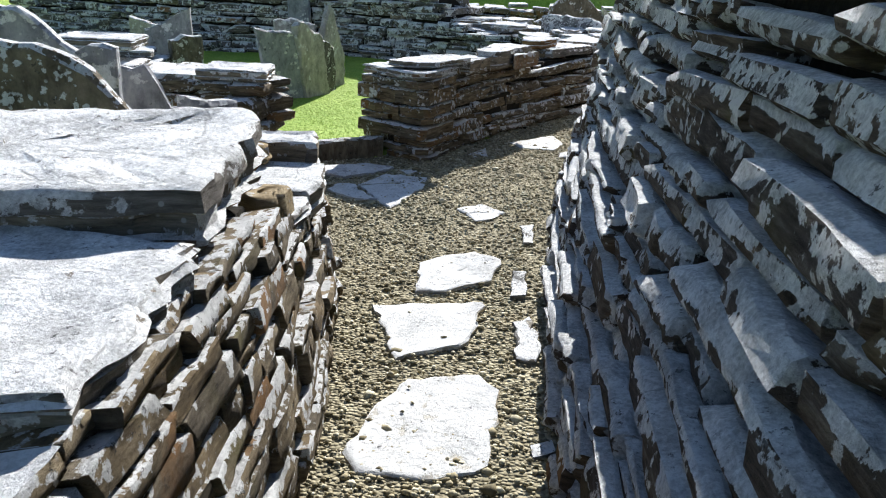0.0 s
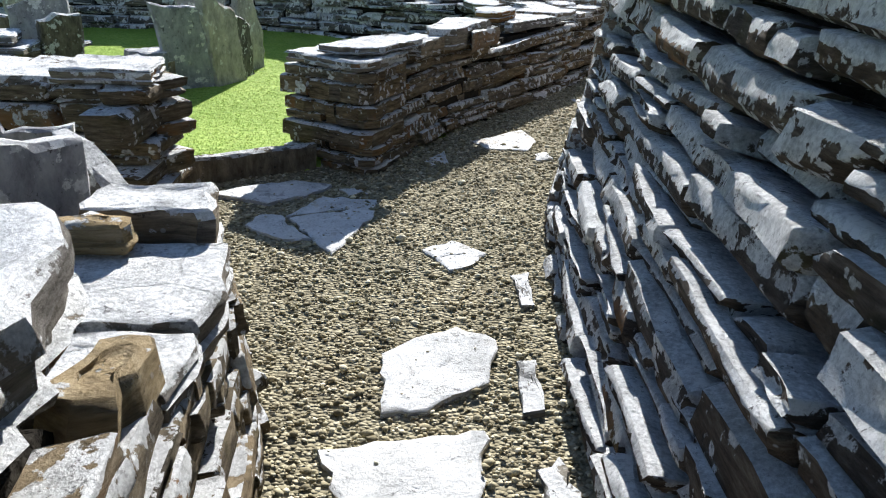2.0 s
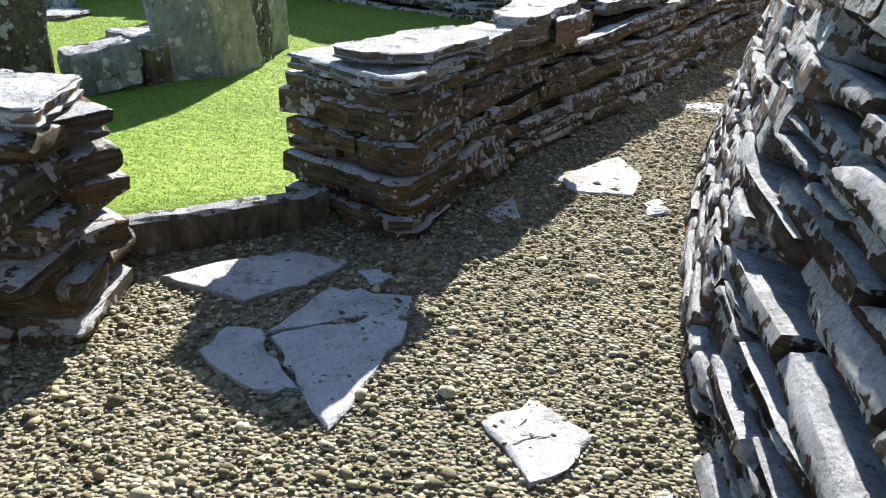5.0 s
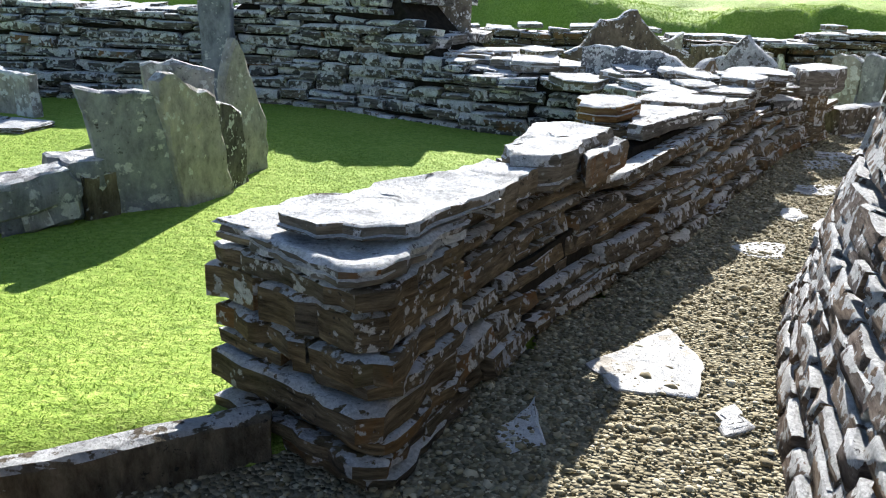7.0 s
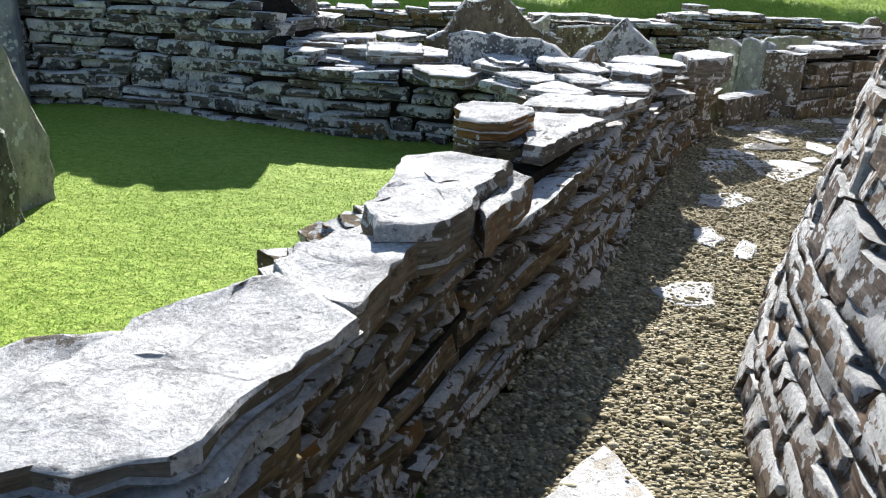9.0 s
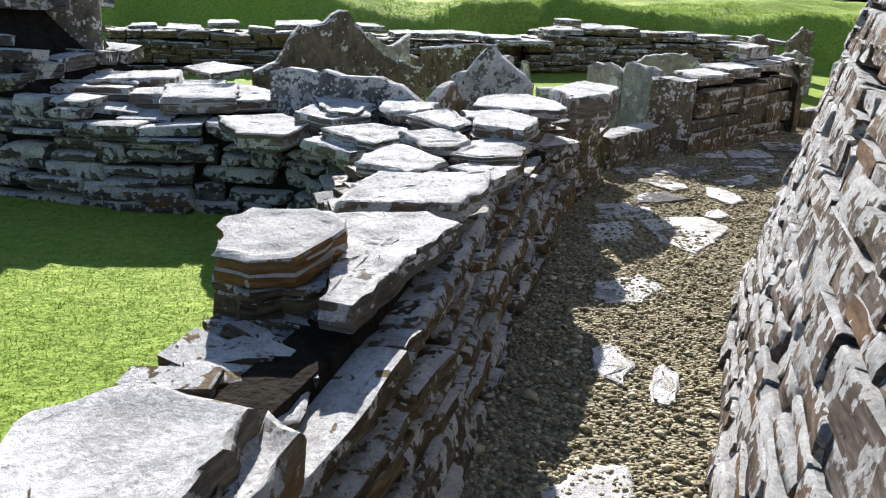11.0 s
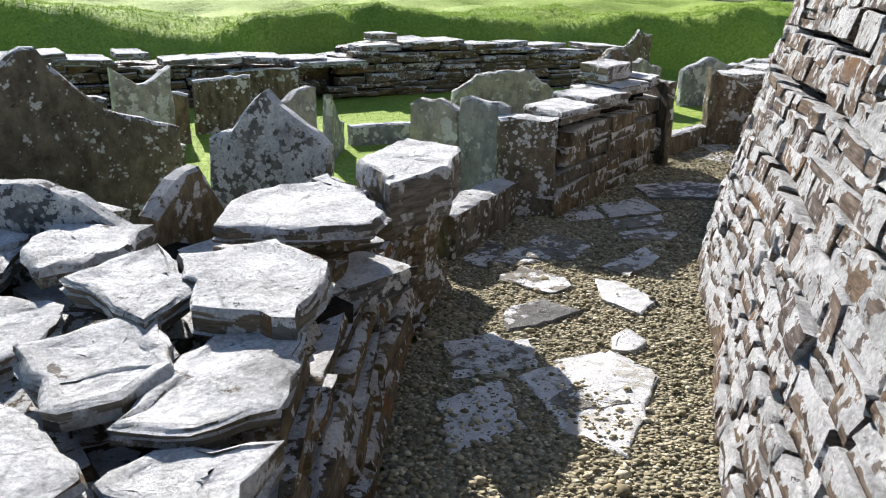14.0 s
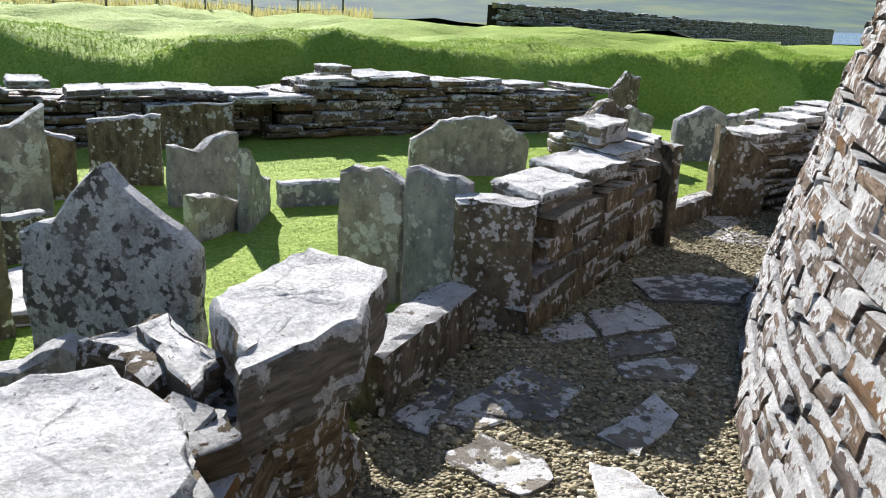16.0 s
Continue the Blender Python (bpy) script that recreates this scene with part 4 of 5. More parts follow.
for k in range(5):
    x = 8.75 + 0.48 * k
    y = 14.55 + 0.15 * k
    slab("capstone", [(x - 0.26, y - 0.25), (x + 0.24, y - 0.18), (x + 0.25, y + 0.2), (x - 0.24, y + 0.16)], 0.58 + 0.03 * k, 0.67 + 0.03 * k, 100 + k, label="pale slab on the low wall by the bend", group="cap slabs")
upright("standing_stone", (9.0, 16.6), (9.5, 16.4), 0.6, 106, M_UPRIGHT, 0.14, (0.85, 1.0, 0.8), label=GREY)
upright("standing_stone", (9.9, 16.4), (10.9, 16.1), 0.62, 107, M_UPRIGHT, 0.14, (0.7, 1.0, 0.8, 0.95), label=GREY)
slab("boulder", [(7.9, 15.3), (8.3, 15.2), (8.4, 15.5), (8.0, 15.6)], 0.0, 0.5, 108, M_CAP, "pale block beyond the gap", "stone block", ragged=0.03)
slab("boulder", [(8.6, 16.9), (9.3, 16.7), (9.4, 17.0), (8.7, 17.2)], 0.0, 0.22, 109, M_CAP, "low pale block on the turf", "stone block", ragged=0.03)

# ---------------------------------------------------------------- cells beyond the long wall
upright("standing_stone", (1.35, 13.95), (2.95, 14.15), 1.12, 111, M_SPOT, 0.12, (0.55, 0.62, 0.88, 0.90, 1.03, 0.80, 0.66, 0.60, 0.55), label="broad dark peaked flagstone with lichen spots", group="cell slabs")
upright("standing_stone", (1.36, 12.56), (2.25, 11.78), 0.84, 112, M_PALE, 0.10, (0.97, 1.0, 0.99, 0.985, 0.98, 0.95, 0.80), label="long pale slab set on edge", group="cell slabs")
upright("standing_stone", (2.36, 12.25), (2.72, 12.45), 0.74, 113, M_BROWN, 0.10, (0.8, 0.98, 1.0, 0.7), label="brown rough stone set upright", group="cell slabs")
upright("standing_stone", (2.99, 13.53), (3.52, 13.04), 0.90, 114, M_PALE, 0.09, (0.70, 0.76, 0.92, 1.02, 0.92, 0.80, 0.72), label="pale grey peaked flagstone set upright", group="cell slabs")
upright("standing_stone", (2.30, 15.6), (2.75, 15.5), 0.62, 115, M_BROWN, 0.14, label="brown block set upright in a cell", group="cell slabs")
upright("standing_stone", (2.9, 16.2), (3.4, 16.25), 0.75, 116, M_UPRIGHT, 0.12, (1.0, 0.8, 1.0), label=GREY, group="cell slabs")
upright("standing_stone", (3.23, 16.74), (3.65, 16.69), 0.50, 117, M_BROWN, 0.12, (1.0, 1.0, 0.9), label="brown flagstone set upright in a cell", group="cell slabs")
upright("standing_stone", (3.81, 17.16), (4.35, 16.98), 0.56, 118, M_BROWN, 0.12, (0.9, 0.95, 1.0), label="brown flagstone set upright in a cell", group="cell slabs")
upright("standing_stone", (4.20, 16.21), (4.75, 16.3), 0.50, 119, M_UPRIGHT, 0.12, (0.9, 0.75, 1.0, 1.0), label=GREY, group="cell slabs")
upright("standing_stone", (4.08, 15.22), (4.50, 15.5), 0.30, 120, M_UPRIGHT, 0.12, (1.0, 0.85, 0.5), label="low grey stone set on edge", group="cell slabs")
upright("standing_stone", (4.46, 15.3), (4.82, 15.85), 0.56, 121, M_UPRIGHT, 0.08, (1.0, 0.75, 0.5, 0.4), label=GREY, group="cell slabs")
upright("kerbstone", (4.95, 15.95), (5.62, 15.85), 0.17, 122, M_UPRIGHT, 0.14, label="low grey kerb slab on the turf", group="kerbstones")
upright("standing_stone", (6.55, 16.65), (7.65, 16.25), 0.56, 123, M_UPRIGHT, 0.12, (0.55, 0.92, 1.0, 0.98, 0.6), label=GREY, group="cell slabs")
slab("boulder", [(3.1, 12.1), (3.35, 12.2), (3.3, 12.6), (3.0, 12.5)], 0.2, 0.60, 124, M_WALL, "rubble block behind the wall end", "stone block", ragged=0.04)
upright("standing_stone", (2.75, 12.95), (3.3, 12.75), 0.45, 125, M_UPRIGHT, 0.12, (0.7, 1.0, 0.8), label="low rough grey stone set on edge", group="cell slabs")
slab("floor_slab", [(2.62, 14.22), (3.08, 14.2), (3.18, 14.95), (2.70, 14.85)], -0.06, 0.05, 126, M_CAP, "flat white slab lying on the turf of a cell", "stone slab")
upright("standing_stone", (2.62, 15.12), (3.24, 15.3), 0.27, 127, M_SPOT, 0.12, (0.85, 1.0, 0.95), label="low lichen-spotted stone set on edge in a cell", group="cell slabs")
# cap stones along the far wall
far_rng = random.Random(4)
far_top = profile([(0.0, 0.62), (3.4, 0.62), (4.8, 0.50), (6.2, 0.53), (6.8, 0.72), (7.8, 0.72), (8.8, 0.62), (11, 0.52)])
for k in range(20):
    x = 0.4 + 0.53 * k
    h = far_top(x) + far_rng.uniform(-0.07, 0.05)
    y = 19.05 - max(0, x - 7) * 0.1
    w = far_rng.uniform(0.16, 0.42)
    slab("capstone", [(x - w, y - 0.3), (x + w, y - 0.25), (x + w * 0.9, y + 0.3), (x - w * 0.8, y + 0.3)], h - 0.08, h, 130 + k, label="pale slab on the far ruined wall", group="cap slabs", lean=(far_rng.uniform(-3, 3), far_rng.uniform(-4, 4)))
slab("lintel", [(5.5, 18.6), (6.45, 18.6), (6.4, 19.2), (5.5, 19.2)], 0.40, 0.48, 149, M_CAP, "flat lintel slab over a dark recess", "stone slab")
slab("boulder", [(6.6, 18.8), (6.98, 18.75), (6.95, 19.1), (6.65, 19.1)], 0.70, 0.80, 146, M_CAP, "pale block on top of the far wall", "stone block")
# invented backing, added so the recess looks dark instead of showing turf
slab("back_slab", [(5.5, 19.25), (6.4, 19.25), (6.4, 19.4), (5.5, 19.4)], -0.05, 0.45, 150, M_BROWN, "added backing slab that keeps a recess dark", "stone slab")
# broken top of the court wall
top_rng = random.Random(6)
for k in range(34):
    a = top_rng.random()
    x, y = -1.6 + 2.6 * a + top_rng.uniform(-.1, .1), 13.35 - 1.0 * a + top_rng.uniform(0.0, 0.9)
    z = 1.27 - 0.62 * min(1.0, max(0.0, (a - 0.18) / 0.22)) + top_rng.uniform(-.04, .05)
    w, d = top_rng.uniform(0.2, 0.36), top_rng.uniform(0.14, 0.24)
    slab("capstone", [(x - w, y - d), (x + w * 0.8, y - d * 1.1), (x + w, y + d), (x - w * 0.9, y + d * 0.9)], z - 0.11, z, 160 + k, label="pale loose slab on the court wall", group="cap slabs", lean=(top_rng.uniform(-4, 4), top_rng.uniform(-4, 4)))
# small ruined wall left of the dark slab
dry_wall("wall_cell", "short stack of slabs on the lawn", [(-3.7, 7.95), (-2.95, 8.05), (-2.9, 8.5)], [(0, 0.45), (1, 0.45)], 18, M_WALL, 0.03, core=0.2, soft=False)
slab("capstone", [(-3.7, 7.9), (-2.9, 8.0), (-2.95, 8.5), (-3.6, 8.5)], 0.44, 0.50, 151, label="flat pale slab on a low stack", group="cap slabs")
slab("capstone", [(-3.6, 8.1), (-3.0, 8.1), (-3.1, 8.55), (-3.6, 8.5)], 0.50, 0.58, 152, label="flat pale slab on a low stack", group="cap slabs")
upright("standing_stone", (-3.35, 8.9), (-2.85, 8.95), 0.95, 153, M_UPRIGHT, 0.08, (0.75, 0.85, 1.0), label=GREY)
upright("standing_stone", (4.6, 18.6), (5.5, 18.6), 0.42, 147, M_BROWN, 0.08, (1.0, 1.0), label="broad dark flagstone against the far wall", group="cell slabs")
upright("standing_stone", (10.35, 17.95), (10.75, 17.85), 0.85, 148, M_BROWN, 0.12, (0.7, 1.0, 0.9), label="dark stone set upright by the far wall", group="cell slabs")
dry_wall("wall_bank", "low rubble revetment at the foot of the bank", [(12.2, 20.6), (14.5, 19.8), (17, 18.6)], [(0, 0.5), (0.5, 0.62), (1, 0.45)], 15, M_WALL, 0.1, core=0.5, soft=False)

# ---------------------------------------------------------------- distance
def plain(name, stops, scale, rough=0.95, bump=0.0):
    n = Nodes(name)
    p = n.position()
    c = n.ramp(n.noise(p, scale, 5.0, 0.65), stops)
    return n.finish(c, rough, n.bump(n.noise(p, scale * 9), 0.6, bump) if bump else None, 0.1)


M_HILL = plain("hill_moor", [(0.35, (0.10, 0.14, 0.16)), (0.5, (0.13, 0.19, 0.16)), (0.62, (0.19, 0.24, 0.15))], 0.006)
M_FIELD = plain("pasture", [(0.35, (0.10, 0.16, 0.05)), (0.5, (0.16, 0.20, 0.07)), (0.62, (0.23, 0.23, 0.11))], 0.02)
M_SEA = plain("sea_water", [(0.3, (0.10, 0.17, 0.26)), (0.7, (0.14, 0.22, 0.32))], 0.01, 0.25)
both = Nodes("tall_grass_light")
M_TALL = both.finish(both.ramp(both.add("ShaderNodeNewGeometry").outputs["Random Per Island"], [(0.0, (0.20, 0.22, 0.06)), (0.5, (0.38, 0.34, 0.14)), (1.0, (0.52, 0.46, 0.26))]), 0.9, None, 0.1)
glow, mixed = both.add("ShaderNodeBsdfTranslucent", Color=(0.5, 0.46, 0.2, 1)), both.add("ShaderNodeMixShader", Fac=0.5)
both.link(both.bsdf.outputs["BSDF"], mixed.inputs[1])
both.link(glow.outputs["BSDF"], mixed.inputs[2])
both.link(mixed.outputs["Shader"], both.tree.nodes["Material Output"].inputs["Surface"])
M_POST = plain("weathered_post", [(0.3, (0.10, 0.09, 0.08)), (0.7, (0.2, 0.19, 0.17))], 8.0)


def polar(deg, r):
    """Plan point at a bearing to the right of +y."""
    return 2.5 + r * math.sin(radians(deg)), 10 + r * math.cos(radians(deg))


# far hills: a ridge with a front slope
hv, hf = [], []
for i in range(121):
    deg = -75 + 2.0 * i
    top = 24 + 16 * math.sin(deg * 0.09 + 0.4) + 26 * max(0, math.sin(radians((deg - 5) * 2.4))) + (60 * min(1.0, max(0.0, (deg - 4) / 14)) * min(1.0, max(0.0, (66 - deg) / 10))) + 6 * noise.noise(Vector((deg * 0.15, 0, 3)))
    for r, f in ((1100, -0.02), (1400, 0.18), (1900, 0.75), (2300, 1.0), (2900, 0.2)):
        x, y = polar(deg, r)
        hv.append((x, y, level(x, y) + max(2.0, top) * f * (r / 2000)))
    if i:
        hf += [((i - 1) * 5 + k, i * 5 + k, i * 5 + k + 1, (i - 1) * 5 + k + 1) for k in range(4)]
thing("backdrop", mesh_from("backdrop", hv, hf, True), M_HILL, "low blue-green hills across the water", "hills", kind="structure")
# sound of sea between fields and hills
sv, sf = [], []
for i in range(41):
    deg = 34 + 2.0 * i
    for r in (160, 1150):
        x, y = polar(deg, r)
        sv.append((x, y, level(x, y) + 0.5))
    if i:
        sf.append(((i - 1) * 2, i * 2, i * 2 + 1, (i - 1) * 2 + 1))
thing("water", mesh_from("water", sv, sf), M_SEA, "calm blue sea inlet", "sea", kind="structure")
# pasture beyond the fence
tv, tf = [], []
RINGS = (31.5, 34, 37, 41, 46, 53, 62, 75, 92, 120, 160, 250, 500, 1150)
for i in range(61):
    deg = -50 + 1.75 * i
    for r in RINGS:
        x, y = polar(deg, r)
        tv.append((x, y, max(land(x, y), level(x, y)) + 0.10 + 0.0006 * r))
    if i:
        tf += [((i - 1) * 14 + k, i * 14 + k, i * 14 + k + 1, (i - 1) * 14 + k + 1) for k in range(13)]
thing("field", mesh_from("field", tv, tf), M_FIELD, "pale dry pasture beyond the fence", "field", kind="structure")

# wire fence on the bank
FENCE = [polar(d, 25.5 + 0.02 * (d + 30)) for d in range(-40, 29, 3)]
for k, (x, y) in enumerate(FENCE):
    z = land(x, y)
    ring = [(0.035 * math.cos(a), 0.035 * math.sin(a)) for a in (0, 1.05, 2.1, 3.15, 4.2, 5.25)]
    v, f = layered_data(ring, 0, 1.05, 3, random.Random(k), 0.006, 0.3)
    post = thing("fence_post", mesh_from("fence_post", v, f), M_POST, "thin dark post of a wire fence on the bank", "fence post", "fence posts", m=pose(x, y, z - 0.05, 0, 0, 0))
    if k:
        x0, y0 = FENCE[k - 1]
        z0 = land(x0, y0)
        for h in (0.35, 0.65, 0.95):
            a, b = Vector((x0, y0, z0 + h)), Vector((x, y, z + h))
            me = mesh_from("wire", [a + Vector((0, 0, .006)), b + Vector((0, 0, .006)), b - Vector((0, 0, .006)), a - Vector((0, 0, .006)), a + Vector((0, 0.01, 0)), b + Vector((0, 0.01, 0))], [(0, 1, 2, 3), (0, 4, 5, 1), (3, 2, 5, 4)])
            part("wire", me, M_POST, post, m=post.matrix_world.inverted())
# tall grass along the fence
gr = random.Random(8)
v, f = [], []
for _ in range(9000):
    d = gr.uniform(-40, 28)
    x, y = polar(d, 25.7 + gr.random() * 6)
    z, h, a = land(x, y) - 0.03, gr.uniform(0.15, 0.5), gr.uniform(0, 6.3)
    w = 0.03
    v += [(x - w * math.cos(a), y - w * math.sin(a), z), (x + w * math.cos(a), y + w * math.sin(a), z), (x + gr.uniform(-.1, .1), y + gr.uniform(-.1, .1), z + h)]
    f.append((len(v) - 3, len(v) - 2, len(v) - 1))
thing("tall_grass", mesh_from("tall_grass", v, f), M_TALL, "dry seeding grass along the fence", "grass", kind="stuff")
# grey field wall
dry_wall("wall_field", "grey field wall on the plateau", [(20.65, 34.5), (113, 79)], [(0, 1.68), (1, 1.30)], 16, M_BROWN, 0.0, base=-0.7, heights=(0.14, 0.24), lengths=(0.4, 1.0), core=0.2, soft=False)


# flagstones let into the gravel
slab("flagstone", [(-0.32, 2.3), (-0.24, 2.57), (-0.12, 2.82), (0.17, 2.87), (0.25, 2.76), (0.19, 2.24), (-0.05, 2.16), (-0.27, 2.19)], -0.05, 0.003, 300, M_FLAG, "pale worn flagstone let into the gravel", "flagstone", "path flagstones", ragged=0.014, levels=1, ledges=0.003)
slab("flagstone", [(-0.33, 3.51), (0.22, 3.6), (0.14, 3.17), (-0.18, 2.98)], -0.05, 0.004, 301, M_FLAG, "pale worn flagstone let into the gravel", "flagstone", "path flagstones", ragged=0.014, levels=1, ledges=0.003)
slab("flagstone", [(-0.13, 4.1), (0.05, 4.26), (0.18, 4.32), (0.33, 4.2), (0.26, 3.9), (0.03, 3.72), (-0.13, 3.71)], -0.05, 0.005, 302, M_FLAG, "pale worn flagstone let into the gravel", "flagstone", "path flagstones", ragged=0.014, levels=1, ledges=0.003)
slab("flagstone", [(0.09, 5.13), (0.24, 5.26), (0.41, 5.08), (0.31, 4.94), (0.2, 4.88)], -0.05, 0.006, 303, M_FLAG, "pale worn flagstone let into the gravel", "flagstone", "path flagstones", ragged=0.014, levels=1, ledges=0.003)
slab("flagstone", [(-0.85, 5.49), (-0.79, 5.65), (-0.66, 5.64), (-0.64, 5.53), (-0.47, 5.27), (-0.62, 5.27), (-0.81, 5.41)], -0.05, 0.003, 304, M_FLAG, "pale worn flagstone let into the gravel", "flagstone", "path flagstones", ragged=0.014, levels=1, ledges=0.003)
slab("flagstone", [(-0.64, 5.61), (-0.47, 5.95), (-0.15, 5.89), (-0.16, 5.71), (-0.32, 5.74)], -0.05, 0.004, 305, M_FLAG, "pale worn flagstone let into the gravel", "flagstone", "path flagstones", ragged=0.014, levels=1, ledges=0.003)
slab("flagstone", [(-0.63, 5.58), (-0.29, 5.74), (-0.16, 5.7), (-0.18, 5.56), (-0.29, 5.26), (-0.37, 5.08), (-0.46, 5.25)], -0.05, 0.005, 306, M_FLAG, "pale worn flagstone let into the gravel", "flagstone", "path flagstones", ragged=0.014, levels=1, ledges=0.003)
slab("flagstone", [(-1.14, 5.99), (-0.9, 6.15), (-0.65, 6.26), (-0.41, 6.19), (-0.48, 6.05), (-0.76, 5.82), (-0.94, 5.9)], -0.05, 0.006, 307, M_FLAG, "pale worn flagstone let into the gravel", "flagstone", "path flagstones", ragged=0.014, levels=1, ledges=0.003)
slab("flagstone", [(0.58, 7.27), (1.01, 7.64), (1.08, 7.32), (0.96, 7.03), (0.66, 7.06)], -0.05, 0.003, 308, M_FLAG, "pale worn flagstone let into the gravel", "flagstone", "path flagstones", ragged=0.014, levels=1, ledges=0.003)
slab("flagstone", [(0.99, 6.91), (1.09, 6.99), (1.1, 6.83), (0.97, 6.76)], -0.05, 0.004, 309, M_FLAG, "pale worn flagstone let into the gravel", "flagstone", "path flagstones", ragged=0.014, levels=1, ledges=0.003)
slab("flagstone", [(0.1, 5.09), (0.22, 5.17), (0.3, 5.14), (0.32, 5.08), (0.15, 5.02)], -0.05, 0.005, 310, M_FLAG, "pale worn flagstone let into the gravel", "flagstone", "path flagstones", ragged=0.014, levels=1, ledges=0.003)
slab("flagstone", [(1.73, 8.78), (1.92, 8.94), (2.04, 8.88), (1.86, 8.63)], -0.05, 0.006, 311, M_FLAG, "pale worn flagstone let into the gravel", "flagstone", "path flagstones", ragged=0.014, levels=1, ledges=0.003)
slab("flagstone", [(2.25, 9.53), (2.41, 9.67), (2.46, 9.55), (2.31, 9.37)], -0.05, 0.003, 312, M_FLAG, "pale worn flagstone let into the gravel", "flagstone", "path flagstones", ragged=0.014, levels=1, ledges=0.003)
slab("flagstone", [(-0.37, 6.08), (-0.24, 6.13), (-0.19, 6.01), (-0.31, 5.98)], -0.05, 0.004, 313, M_FLAG, "pale worn flagstone let into the gravel", "flagstone", "path flagstones", ragged=0.014, levels=1, ledges=0.003)
slab("flagstone", [(0.18, 6.72), (0.35, 7.0), (0.35, 6.68), (0.22, 6.61)], -0.05, 0.005, 314, M_FLAG, "pale worn flagstone let into the gravel", "flagstone", "path flagstones", ragged=0.014, levels=1, ledges=0.003)
slab("flagstone", [(1.69, 8.83), (1.88, 8.93), (2.05, 8.89), (1.9, 8.62), (1.73, 8.66)], -0.05, 0.006, 315, M_FLAG, "pale worn flagstone let into the gravel", "flagstone", "path flagstones", ragged=0.014, levels=1, ledges=0.003)
slab("flagstone", [(2.65, 10.13), (2.96, 10.42), (3.08, 10.29), (2.83, 10.09)], -0.05, 0.003, 316, M_FLAG, "pale worn flagstone let into the gravel", "flagstone", "path flagstones", ragged=0.014, levels=1, ledges=0.003)
slab("flagstone", [(2.29, 9.6), (2.46, 9.7), (2.43, 9.5), (2.26, 9.45)], -0.05, 0.004, 317, M_FLAG, "pale worn flagstone let into the gravel", "flagstone", "path flagstones", ragged=0.014, levels=1, ledges=0.003)
slab("flagstone", [(2.45, 9.41), (2.55, 9.5), (2.55, 9.36), (2.4, 9.2), (2.35, 9.24)], -0.05, 0.005, 318, M_FLAG, "pale worn flagstone let into the gravel", "flagstone", "path flagstones", ragged=0.014, levels=1, ledges=0.003)
slab("flagstone", [(3.56, 11.31), (3.82, 11.33), (4.01, 11.31), (4.08, 11.03), (3.54, 10.64), (3.46, 10.86)], -0.05, 0.006, 319, M_FLAG, "pale worn flagstone let into the gravel", "flagstone", "path flagstones", ragged=0.014, levels=1, ledges=0.003)
slab("flagstone", [(2.73, 10.39), (3.04, 10.44), (3.04, 10.22), (2.73, 10.11), (2.63, 10.22)], -0.05, 0.003, 320, M_FLAG, "pale worn flagstone let into the gravel", "flagstone", "path flagstones", ragged=0.014, levels=1, ledges=0.003)
slab("flagstone", [(2.34, 9.71), (2.46, 9.71), (2.41, 9.48), (2.28, 9.55)], -0.05, 0.004, 321, M_FLAG, "pale worn flagstone let into the gravel", "flagstone", "path flagstones", ragged=0.014, levels=1, ledges=0.003)
slab("flagstone", [(2.38, 9.3), (2.57, 9.5), (2.59, 9.4), (2.44, 9.21)], -0.05, 0.005, 322, M_FLAG, "pale worn flagstone let into the gravel", "flagstone", "path flagstones", ragged=0.014, levels=1, ledges=0.003)
slab("flagstone", [(3.17, 11.3), (3.49, 11.32), (3.36, 10.97), (3.03, 10.97)], -0.05, 0.006, 323, M_FLAG, "pale worn flagstone let into the gravel", "flagstone", "path flagstones", ragged=0.014, levels=1, ledges=0.003)
slab("flagstone", [(3.48, 11.71), (3.82, 11.57), (3.69, 11.33), (3.31, 11.42)], -0.05, 0.003, 324, M_FLAG, "pale worn flagstone let into the gravel", "flagstone", "path flagstones", ragged=0.014, levels=1, ledges=0.003)
slab("flagstone", [(4.13, 12.28), (4.36, 12.36), (4.48, 12.1), (4.42, 11.98), (4.23, 11.95)], -0.05, 0.004, 325, M_SLATE, "grey worn flagstone let into the gravel", "flagstone", "path flagstones", ragged=0.014, levels=1, ledges=0.003)
slab("flagstone", [(4.27, 12.54), (4.4, 12.57), (4.51, 12.38), (4.3, 12.38)], -0.05, 0.005, 326, M_SLATE, "grey worn flagstone let into the gravel", "flagstone", "path flagstones", ragged=0.014, levels=1, ledges=0.003)
slab("flagstone", [(3.91, 11.9), (4.18, 11.93), (4.25, 11.7), (3.92, 11.66), (3.78, 11.69)], -0.05, 0.006, 327, M_SLATE, "grey worn flagstone let into the gravel", "flagstone", "path flagstones", ragged=0.014, levels=1, ledges=0.003)
slab("flagstone", [(4.6, 12.01), (4.69, 11.88), (4.68, 11.64), (4.47, 11.54), (4.42, 11.78)], -0.05, 0.003, 328, M_FLAG, "pale worn flagstone let into the gravel", "flagstone", "path flagstones", ragged=0.014, levels=1, ledges=0.003)
slab("flagstone", [(3.78, 11.35), (4.06, 11.3), (4.1, 11.08), (3.97, 10.97), (3.81, 11.15)], -0.05, 0.004, 329, M_FLAG, "pale worn flagstone let into the gravel", "flagstone", "path flagstones", ragged=0.014, levels=1, ledges=0.003)
